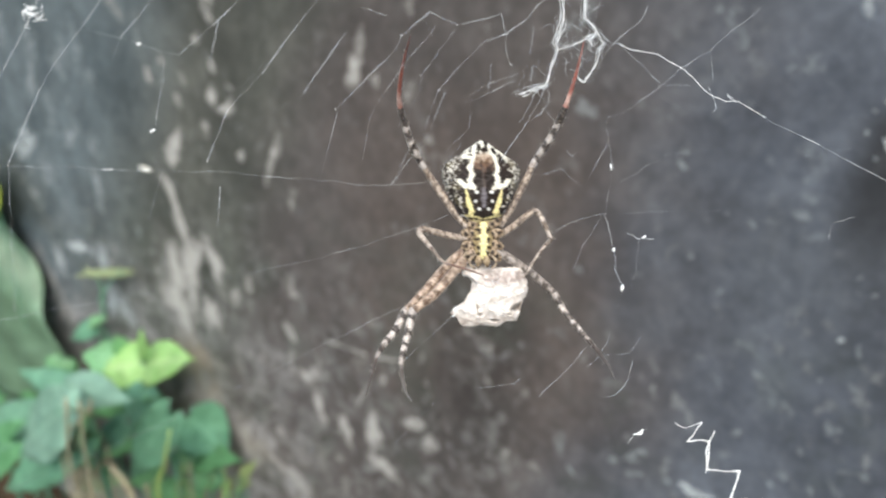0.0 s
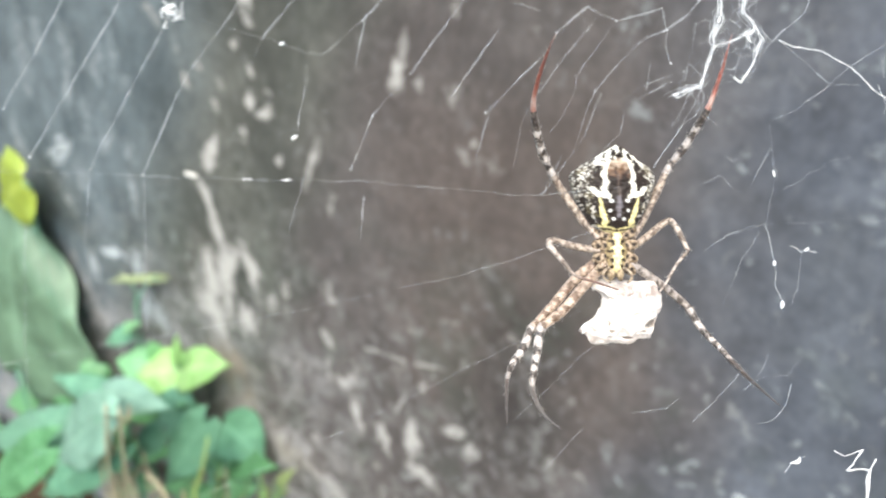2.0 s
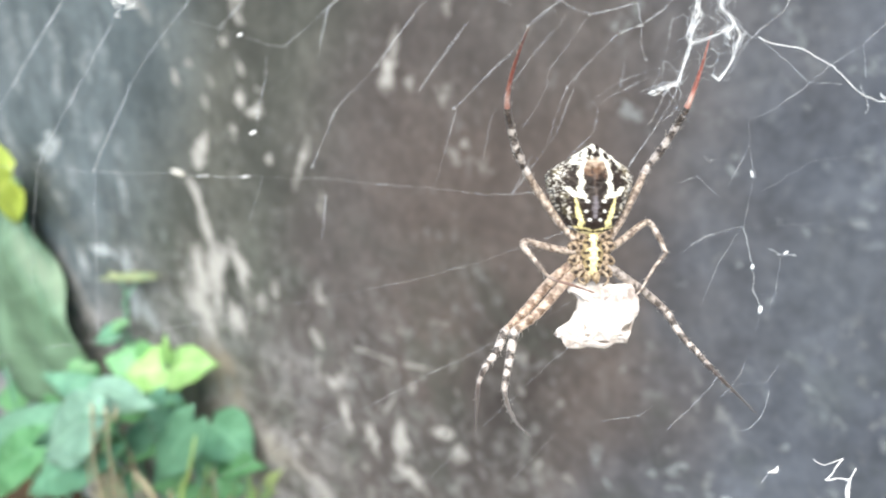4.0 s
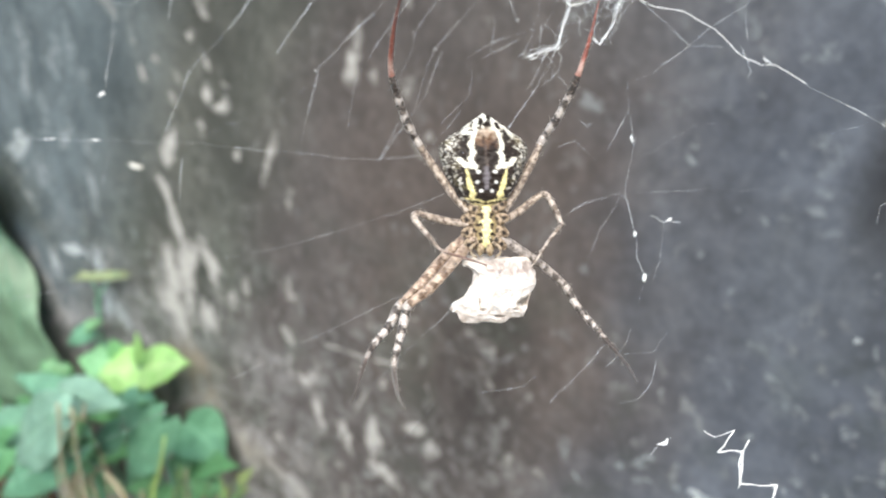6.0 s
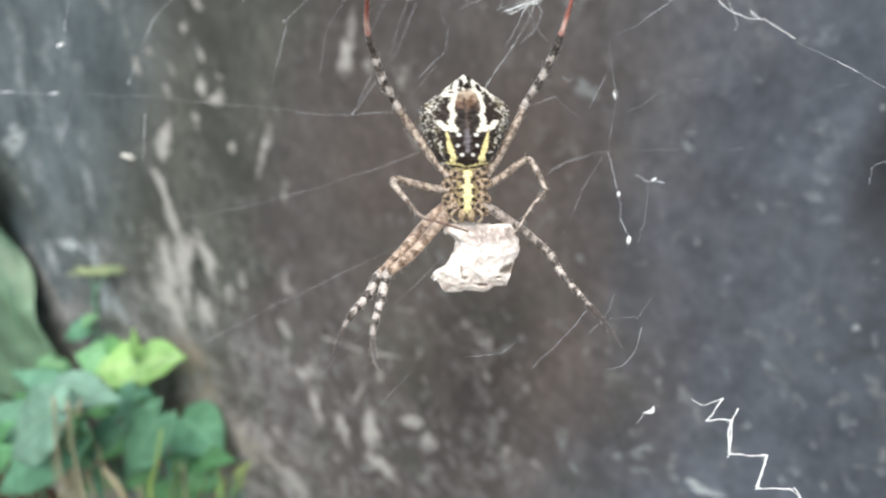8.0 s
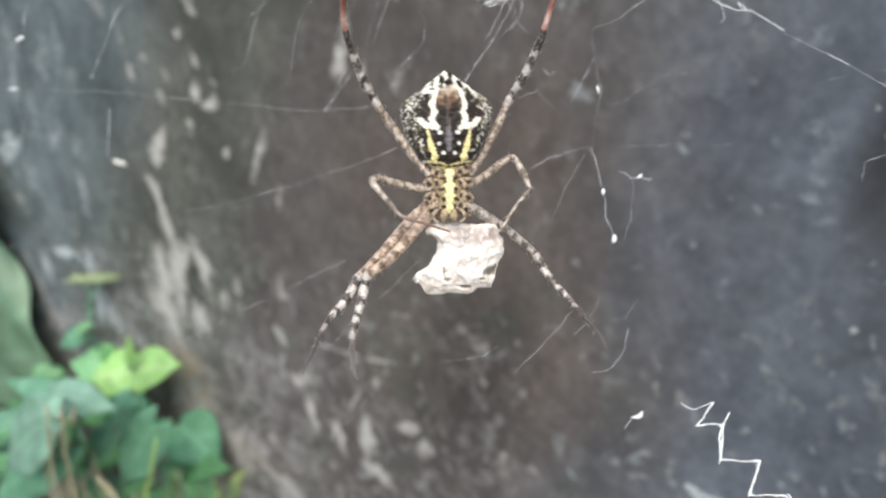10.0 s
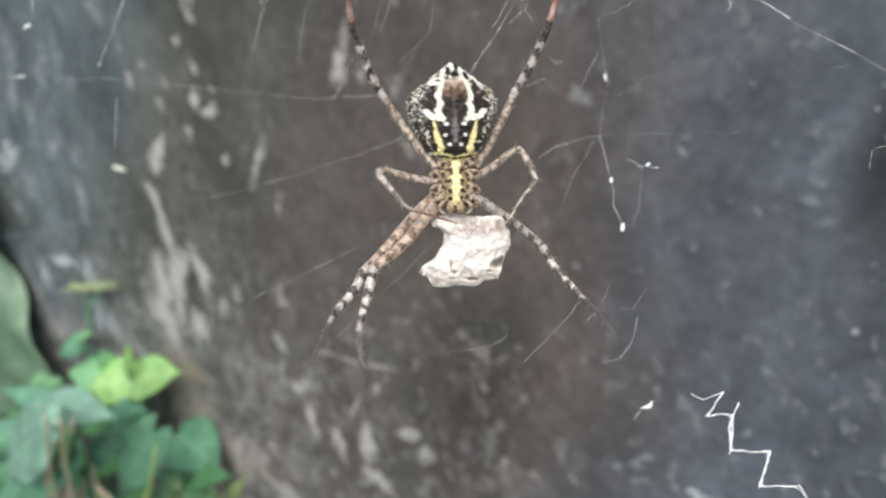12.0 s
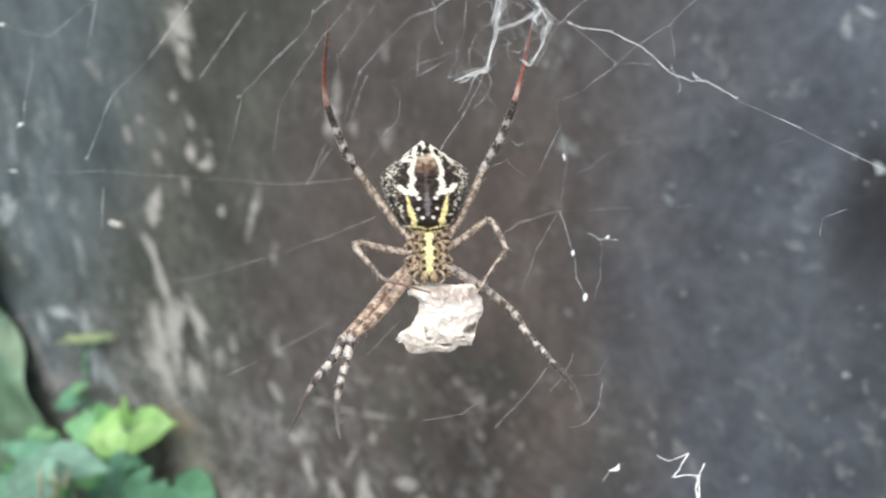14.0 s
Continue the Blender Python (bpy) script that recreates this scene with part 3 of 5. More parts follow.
    for k, q in enumerate(((-0.513, 0.619, -0.511, 0.616, 0.0070, 0.40), (-0.492, 0.612, -0.491, 0.608, 0.0066, 0.50), (-0.438, 0.610, -0.435, 0.608, 0.0055, 0.40), (-0.470, 0.569, -0.469, 0.567, 0.0076, 0.30), (-0.386, 0.580, -0.391, 0.565, 0.0060, 0.45), (-0.397, 0.562, -0.400, 0.553, 0.0043, 0.40), (-0.111, 0.428, -0.103, 0.437, 0.0041, 1.20), (-0.120, 0.423, -0.119, 0.421, 0.0055, 0.70), (-0.015, 0.495, -0.013, 0.489, 0.0041, 0.70), (-0.006, 0.460, -0.004, 0.454, 0.0039, 0.60), (-0.106, 0.419, -0.099, 0.419, 0.0041, 0.60), (-0.026, 0.477, -0.023, 0.472, 0.0046, 0.35), (-0.016, 0.454, -0.013, 0.448, 0.0040, 0.40), (-0.034, 0.448, -0.033, 0.445, 0.0035, 0.40))):
        crust(*q, k + 274.3)
    for k, q in enumerate(((-0.148, 0.402, -0.145, 0.399, 0.0041, 0.70), (-0.010, 0.519, -0.008, 0.517, 0.0035, 0.30), (-0.060, 0.523, -0.054, 0.521, 0.0065, 0.22), (-0.083, 0.512, -0.076, 0.507, 0.0060, 0.22), (-0.038, 0.499, -0.031, 0.494, 0.0034, 0.25), (-0.070, 0.500, -0.064, 0.493, 0.0040, 0.20))):
        crust(*q, k + 288.3)
    for k, q in enumerate(((-0.718, 0.410, -0.688, 0.414, 0.0101, 1.70), (-0.658, 0.427, -0.658, 0.407, 0.0165, 0.70), (-0.657, 0.379, -0.659, 0.350, 0.0220, 0.70), (-0.752, 0.404, -0.757, 0.369, 0.0129, 0.60), (-0.686, 0.412, -0.665, 0.413, 0.0091, 0.50), (-0.633, 0.373, -0.630, 0.364, 0.0132, 0.40), (-0.438, 0.452, -0.439, 0.439, 0.0076, 0.60), (-0.459, 0.425, -0.464, 0.417, 0.0072, 0.60), (-0.496, 0.352, -0.494, 0.344, 0.0127, 0.40), (-0.493, 0.476, -0.483, 0.475, 0.0113, 0.50), (-0.565, 0.429, -0.567, 0.418, 0.0100, 0.40))):
        crust(*q, k + 310.3)


build_crusts()

# ---- spider ----
SPIDER = VIEW @ Matrix.Translation((0.006, 0.1158, 0.0045)) @ pose(0, 0, 0, 90, 0, 0)
spider = empty("spider", SPIDER, "orb-weaver spider, black, cream and yellow underside, banded legs, hanging head down", "spider")
MM = 0.001
CREAM, BLACK, YELLOW = (0.93, 0.87, 0.74), (0.020, 0.012, 0.009), (0.90, 0.77, 0.38)
TAN, BROWN, GREY = (0.42, 0.33, 0.22), (0.12, 0.075, 0.04), (0.16, 0.15, 0.15)


def mottle(x, y, scale, seed):
    return noise.noise(Vector((x * scale, y * scale, seed)))


def abdomen_colour(x, y, edge, front):
    n1, n2 = mottle(x, y, 1.7, 1.0), mottle(x, y, 3.7, 7.0)
    # black flanks with netted pale cells
    net = max(1 - abs(mottle(x, y, 1.0, 4.0)) * 5, 1 - abs(mottle(x, y, 1.35, 9.0)) * 5.5)
    cells = blend((0.05, 0.035, 0.025), (0.80, 0.76, 0.68), net + 1.3 * n2 - 0.3)
    dots = blend(BLACK, (0.66, 0.61, 0.54), (mottle(x, y, 2.0, 7.0) + 0.2 * n2 - 0.08) * 6.0)
    flank = blend(dots, cells, (y - 4.2) / 2.0)
    flank = blend(flank, (0.50, 0.42, 0.22), 0.7 * mottle(x, y, 0.7, 3.0) - 0.05)
    if front <= 0:
        return flank
    field = blend(BLACK, (0.045, 0.025, 0.018), n2 * 1.0)
    u0 = x - 0.35
    inner = lerp_table([(-1, 2.0), (1, 2.5), (4, 3.3), (6.0, 3.9), (8.0, 3.7), (9.2, 2.9), (10, 1.8), (11, 0.6), (13, 0.0)], y)
    c = blend(field, flank, (abs(u0) - inner + 0.9 * n1) / 0.5)
    # pale mottled crest round the tip
    crest = (y - 10.0 + 0.42 * abs(u0)) * 1.6 + 0.5 * n1
    patch = mottle(x, y, 1.15, 13.0)
    c = blend(c, blend((0.93, 0.89, 0.78), BLACK, patch * 6.0 + n2 * 2.2 + 0.1), crest if abs(u0) < 2.6 else crest * max(0.0, 1 - (abs(u0) - 2.6) / 1.2))
    c = blend(c, BLACK, (0.8 - abs(u0) - abs(y - 10.85) * 1.2) / 0.25)
    # tan spinneret field, black below it
    d = math.hypot(u0 / 2.4, (y - 8.5) / 2.2)
    tan = blend((0.03, 0.014, 0.009), (0.21, 0.12, 0.075), (y - 7.7) * 0.55 + 0.25 * n2 + 0.6 * n1 + 0.3 * math.sin(9 * math.atan2(u0, y - 6.6)))
    tan = blend(tan, (0.58, 0.46, 0.36), 0.9 * (y - 9.0) + 0.8 * n1)
    c = blend(c, tan, (1.0 - d) / 0.3)
    c = blend(c, BLACK, (1.0 - math.hypot((abs(u0) - 0.85) / 0.78, (y - 6.6) / 1.5)) / 0.25)
    c = blend(c, (0.34, 0.27, 0.24), (0.15 - near_line(u0, y, [(0.0, 4.6), (0.0, 8.0)])) / 0.1)
    c = blend(c, (0.17, 0.15, 0.165), (0.55 - 0.13 * abs(y - 3.6) - abs(u0) + 0.2 * n2) / 0.2 if 1.9 < y < 5.0 else 0.0)
    wob = 0.16 * n2
    for sx in (-1, 1):
        u = u0 * sx
        stripe = near_line(u, y, [(1.55, 9.75), (1.85, 9.2), (2.2, 8.0), (1.88, 7.0), (2.2, 6.2), (2.05, 5.3)])
        c = blend(c, CREAM, (lerp_table([(4.5, 0.46), (5.6, 0.52), (6.4, 0.42), (7.0, 0.46), (7.5, 0.34), (8.2, 0.46), (9.2, 0.36), (10.0, 0.26)], y) + 1.3 * wob - stripe) / 0.12)
        c = blend(c, CREAM, (0.42 + 1.4 * wob - near_line(u, y, [(1.55, 4.95), (2.3, 5.15), (3.0, 5.25), (3.75, 6.0)])) / 0.12)
        gold = lerp_table([(0.6, 0.55), (1.3, 0.58), (3.0, 0.40), (4.6, 0.20)], y)
        c = blend(c, YELLOW, (gold + 1.3 * wob - near_line(u, y, [(2.75, 4.6), (2.4, 3.0), (1.95, 1.15)])) / 0.12)
        c = blend(c, YELLOW, (0.17 + wob - near_line(u, y, [(0.2, 0.25), (1.5, 0.55), (3.0, 0.75)])) / 0.12)
        c = blend(c, (0.66, 0.55, 0.30), (0.24 + wob - near_line(u, y, [(0.2, -0.25), (2.4, 0.05)])) / 0.12)
        for dx, dy, r in ((1.18, 4.3, 0.30), (1.3, 2.9, 0.27), (0.74, 1.72, 0.28)):
            c = blend(c, (0.82, 0.80, 0.76), (r - math.hypot((u - dx) * 0.8, y - dy)) / 0.1)
        c = blend(c, BLACK, (0.52 - math.hypot(u - 2.75, y - 1.55)) / 0.12)
    return c


def build_abdomen():
    b = bmesh.new()
    layer = b.verts.layers.float_color.new("marking")
    width = [(-0.4, 1.5), (0.1, 2.6), (0.8, 3.35), (2.0, 4.1), (3.4, 4.85), (5.0, 5.6), (6.8, 6.15), (8.2, 6.3), (8.9, 5.9), (9.6, 4.9), (10.6, 3.2), (11.6, 1.5), (12.4, 0.2)]
    deep = [(-0.4, 0.8), (1.0, 2.4), (4.0, 3.9), (7.5, 4.4), (9.5, 3.6), (11.0, 2.2), (12.4, 0.2)]
    spine = [(-0.4, -0.5), (3.0, -1.1), (7.0, -1.9), (8.7, -2.1), (10.2, -1.1), (11.4, 0.5), (12.4, 1.8)]
    rows, around, rings = 150, 170, []
    for i in range(rows + 1):
        y = -0.4 + 12.8 * i / rows
        w, d = lerp_table(width, y), lerp_table(deep, y)
        ring = []
        for k in range(around):
            a = 2 * math.pi * k / around
            c, s = math.cos(a), math.sin(a)
            x = 0.05 + math.copysign(abs(c) ** 0.9, c) * w
            z = lerp_table(spine, y) + math.copysign(abs(s) ** 0.9, s) * d * (0.92 if s > 0 else 1.0)
            rough = 0.20 * mottle(x, y, 1.3, z) + 0.14 * mottle(x, y, 3.2, z * 2)
            if s > 0:
                z += 0.12 * max(0.0, 1 - math.hypot((x - 0.35) / 1.3, (y - 8.0) / 1.6))
            v = b.verts.new(Vector((x + c * rough, y, z + s * rough)) * MM)
            v[layer] = (*abdomen_colour(x, y, abs(c), s), 1)
            ring.append(v)
        rings.append(ring)
    for p, q in zip(rings, rings[1:]):
        for k in range(around):
            b.faces.new((p[k], p[(k + 1) % around], q[(k + 1) % around], q[k]))
    b.faces.new(rings[0][::-1])
    b.faces.new(rings[-1])
    return part("abdomen", b, CUTICLE, spider, "shield-shaped abdomen with cream stripes on black")


def lump(b, layer, centre, axis, long, wide, thick, colour, rows=14, around=18):
    """An egg-shaped lump along an axis, in millimetres."""
    axis = Vector(axis).normalized()
    side = axis.cross(Vector((0, 0, 1))).normalized()
    up = side.cross(axis)
    rings = []
    for i in range(rows + 1):
        t = math.pi * (0.02 + 0.96 * i / rows)
        ring = []
        for k in range(around):
            a = 2 * math.pi * k / around
            p = Vector(centre) - axis * math.cos(t) * long + (side * math.cos(a) * wide + up * math.sin(a) * thick) * math.sin(t)
            p += (side * math.cos(a) + up * math.sin(a)) * 0.09 * mottle(p.x, p.y, 1.8, p.z)
            v = b.verts.new(p * MM)
            v[layer] = (*colour(p.x, p.y, i / rows), 1)
            ring.append(v)
        rings.append(ring)
    for p, q in zip(rings, rings[1:]):
        for k in range(around):
            b.faces.new((p[k], p[(k + 1) % around], q[(k + 1) % around], q[k]))
    b.faces.new(rings[0][::-1])
    b.faces.new(rings[-1])


def build_front_body():
    b = bmesh.new()
    layer = b.verts.layers.float_color.new("marking")
    lump(b, layer, (0.15, -3.2, -1.6), (0, -1, 0), 3.6, 3.0, 1.9, lambda x, y, s: blend(TAN, BROWN, 2.0 * mottle(x, y, 2.2, 5)), 26, 36)
    part("carapace", b, CUTICLE, spider)

    b = bmesh.new()
    layer = b.verts.layers.float_color.new("marking")

    def plate(x, y, s):
        half = lerp_table([(-6.2, 0.3), (-5.4, 0.75), (-4.7, 0.35), (-4.0, 1.0), (-3.3, 0.4), (-2.7, 1.25), (-2.1, 0.38), (-1.3, 0.48), (-0.6, 0.6), (0.2, 0.7)], y)
        u = abs(x - 0.35)
        c = blend((0.36, 0.27, 0.14), (0.05, 0.03, 0.02), 2.6 * mottle(x, y, 1.9, 6.0) + 0.25)
        c = blend(c, YELLOW, (half + 0.35 * mottle(x, y, 2.5, 2) - u) / 0.18)
        c = blend(c, (0.90, 0.82, 0.42), (0.35 + 0.4 * mottle(x, y, 1.6, 8) - u) / 0.3)
        for dy in (-1.5, -2.9, -4.2, -5.3):
            c = blend(c, BLACK, (0.30 - math.hypot((u - 0.8) * 0.8, y - dy)) / 0.1)
            c = blend(c, (0.90, 0.85, 0.62), (0.17 - math.hypot(u - 0.55, y - dy - 0.55)) / 0.1)
        return c
    lump(b, layer, (0.25, -3.1, -0.1), (0, -1, 0), 3.1, 1.7, 1.0, plate, 70, 70)
    part("sternum", b, CUTICLE, spider, "yellow breastplate with dark edges")
    for sx in (-1, 1):
        for k, (y, ang) in enumerate(((-0.7, 35), (-2.2, 8), (-3.7, -18), (-5.0, -42))):
            b = bmesh.new()
            layer = b.verts.layers.float_color.new("marking")
            ax = (sx * math.cos(radians(ang)), math.sin(radians(ang)), -0.15)
            base = Vector((0.2 + sx * 1.45, y, 0.0))

            def spotted(x, yy, s, base=base):
                c = blend((0.48, 0.36, 0.25), (0.12, 0.08, 0.05), 2.4 * mottle(x, yy, 2.4, 9) + 0.4)
                for q in (0.1, 1.15):
                    p = base + Vector(ax) * q
                    c = blend(c, BLACK, (0.40 + 0.3 * mottle(x, yy, 1.4, 3) - math.hypot(x - p.x, yy - p.y)) / 0.16)
                return c
            lump(b, layer, base + Vector(ax) * 0.6 - Vector((0, 0, 0.15)), ax, 1.45, 0.86, 0.62, spotted, 26, 28)
            part("coxa", b, CUTICLE, spider)
        b = bmesh.new()
        layer = b.verts.layers.float_color.new("marking")
        lump(b, layer, (0.2 + sx * 0.62, -6.2, -0.1), (sx * 0.1, -1, 0.1), 1.2, 0.55, 0.7, lambda x, y, s: blend((0.56, 0.43, 0.28), BROWN, s * 0.9 + mottle(x, y, 3, 1) - 0.15))
        part("fang_base", b, CUTICLE, spider)
        b = bmesh.new()
        layer = b.verts.layers.float_color.new("marking")
        palp = smooth_line([Vector(p) * MM for p in ((0.2 + sx * 1.0, -5.4, 0.4), (0.2 + sx * 1.9, -6.0, 0.9), (0.2 + sx * 2.0, -6.9, 1.6), (0.2 + sx * 1.2, -7.5, 2.4))], 6)
        tube(b, palp, lambda s: MM * (0.24 - 0.10 * s), 8, lambda s, p, out: blend((0.44, 0.34, 0.24), (0.16, 0.11, 0.07), math.sin(s * 14)), layer)
        part("palp", b, LEG_CUTICLE, spider)


# each leg: its line in millimetres, thickness, and where the knee and the heel lie along it
HIND_BANDS = [(0.0, 0.9), (0.5, 0.9), (0.7, 0.0), (1.3, 0.0), (1.6, 0.75), (2.6, 0.7), (2.8, 0.0), (3.7, 0.0), (3.9, 1.0), (4.9, 1.0), (5.1, 0.1), (6.3, 0.1), (6.5, 0.9), (7.2, 0.9), (7.4, 0.0), (20.0, 0.0)]
FRONT_BANDS = [(0.0, 0.8), (0.35, 0.7), (0.5, 0.0), (1.5, 0.0), (1.7, 1.0), (3.3, 1.0), (3.5, 0.0), (4.8, 0.0), (5.0, 1.0), (6.0, 1.0), (6.2, 0.0), (7.0, 0.0), (7.2, 1.0), (7.8, 1.0), (8.0, 0.0), (9.0, 0.0), (9.3, 0.7), (10.2, 0.6), (10.8, 0.1), (40.0, 0.2)]
LEGS = []
LEGS.append(("hind", ((-2.1, -1.1, -0.2), (-4.3, 1.5, -1.2), (-7.3, 5.8, -1.2), (-9.3, 8.8, 0.3), (-10.9, 11.8, 2.3), (-11.8, 14.5, 4.3), (-12.4, 16.6, 6.1), (-12.4, 18.5, 8.0), (-11.8, 21.2, 11.0), (-10.9, 23.6, 14.0), (-10.4, 24.6, 15.5)), 0.62, 0.30, 0.60))
LEGS.append(("hind", ((2.9, -1.0, -1.2), (4.9, 2.1, -2.2), (7.4, 6.7, -2.9), (8.6, 9.3, -2.8), (10.7, 12.5, -1.2), (12.0, 15.2, 0.9), (12.8, 17.3, 2.7), (13.5, 19.5, 3.4), (14.3, 22.5, 4.2), (15.0, 25.8, 5.0), (15.3, 27.2, 5.4)), 0.62, 0.30, 0.60))
LEGS.append(("third", ((-2.0, -2.8, -0.2), (-4.4, -2.5, -1.2), (-7.5, -1.8, -0.2), (-9.2, -1.4, 0.8), (-9.7, -2.0, 1.2), (-7.7, -4.5, 1.6), (-5.9, -6.5, 1.7), (-3.2, -7.4, 1.5), (0.4, -8.6, 1.2)), 0.56, 0.40, 0.62))
LEGS.append(("third", ((2.7, -2.5, -0.2), (5.0, -1.1, -2.2), (7.7, 1.0, -2.9), (8.6, 1.5, -2.9), (9.3, 1.3, -2.8), (10.3, -0.4, -2.4), (11.0, -2.3, -1.8), (11.2, -2.9, -1.6), (10.8, -3.4, -1.5), (9.1, -5.3, -0.8), (7.3, -8.0, 0.2), (6.4, -8.9, 0.7)), 0.56, 0.36, 0.56))
LEGS.append(("front", ((-1.7, -4.0, -1.2), (-5.5, -7.4, -2.7), (-8.7, -11.1, -2.2), (-11.2, -13.7, -1.5), (-12.2, -14.8, -1.2), (-13.4, -17.2, 0.3), (-15.0, -19.1, 2.0), (-16.0, -20.9, 4.4), (-16.4, -22.9, 8.8), (-16.7, -24.9, 14.8)), 0.78, 0.42, 0.70))
LEGS.append(("front", ((-1.3, -4.8, -0.2), (-4.2, -8.1, -1.2), (-7.4, -11.7, -0.7), (-10.0, -13.7, -0.2), (-10.8, -14.6, -0.2), (-11.4, -17.3, 0.9), (-12.1, -20.3, 2.6), (-12.4, -22.2, 3.4), (-12.0, -24.0, 6.2), (-11.3, -24.9, 11.0), (-10.2, -25.0, 17.0)), 0.78, 0.39, 0.66))
LEGS.append(("front", ((2.2, -4.8, -0.2), (4.6, -6.1, -1.7), (8.2, -8.4, -3.2), (11.5, -11.1, -3.9), (12.4, -12.3, -3.7), (13.7, -14.7, -3.0), (15.7, -17.3, -1.2), (17.2, -19.3, 0.5), (18.4, -21.0, 2.6), (18.5, -22.0, 7.5), (17.6, -22.5, 15.0)), 0.62, 0.39, 0.68))
LEGS.append(("front", ((2.3, -4.4, -1.6), (4.8, -5.9, -3.2), (8.4, -8.3, -4.6), (11.7, -11.1, -5.3), (12.6, -12.3, -5.0), (13.9, -14.7, -4.2), (15.9, -17.3, -2.4), (17.3, -19.3, -0.6), (18.5, -21.0, 1.6), (18.7, -22.0, 6.4), (17.8, -22.5, 13.5)), 0.56, 0.39, 0.68))


def leg_piece(line, a, b, radius, colour, name, parent):
    n = len(line) - 1
    i, j = round(a * n), round(b * n)
    bb = bmesh.new()
    layer = bb.verts.layers.float_color.new("marking")
    whole = lambda s: a + (b - a) * s
    tube(bb, line[i:j + 1], lambda s: radius(whole(s)), 18, lambda s, p, out: colour(whole(s), p, out), layer)
    return part(name, bb, LEG_CUTICLE, parent)


def leg_spines(line, radius, knee, leg, seed):
    """The fine bristles of a leg."""
    bb = bmesh.new()
    layer = bb.verts.layers.float_color.new("marking")
    rnd = random.Random(seed)
    n = len(line) - 1
    for _ in range(64):
        k = rnd.randrange(int(n * knee * 0.4), int(n * 0.88))
        p, ahead = line[k], (line[min(k + 1, n)] - line[k]).normalized()
        out = Vector((rnd.uniform(-1, 1), rnd.uniform(-1, 1), rnd.uniform(-0.4, 1)))
        out = (out - ahead * out.dot(ahead)).normalized()
        r = radius(k / n)
        tip = p + out * (r + MM * rnd.uniform(0.15, 0.55)) + ahead * MM * rnd.uniform(0.3, 0.8)
        tube(bb, [p + out * r * 0.8, tip], lambda s: MM * (0.04 - 0.03 * s), 3, lambda s, q, out: (0.45, 0.40, 0.36), layer)
    return tagged(part("bristles", bb, LEG_CUTICLE, leg), kind="stuff")


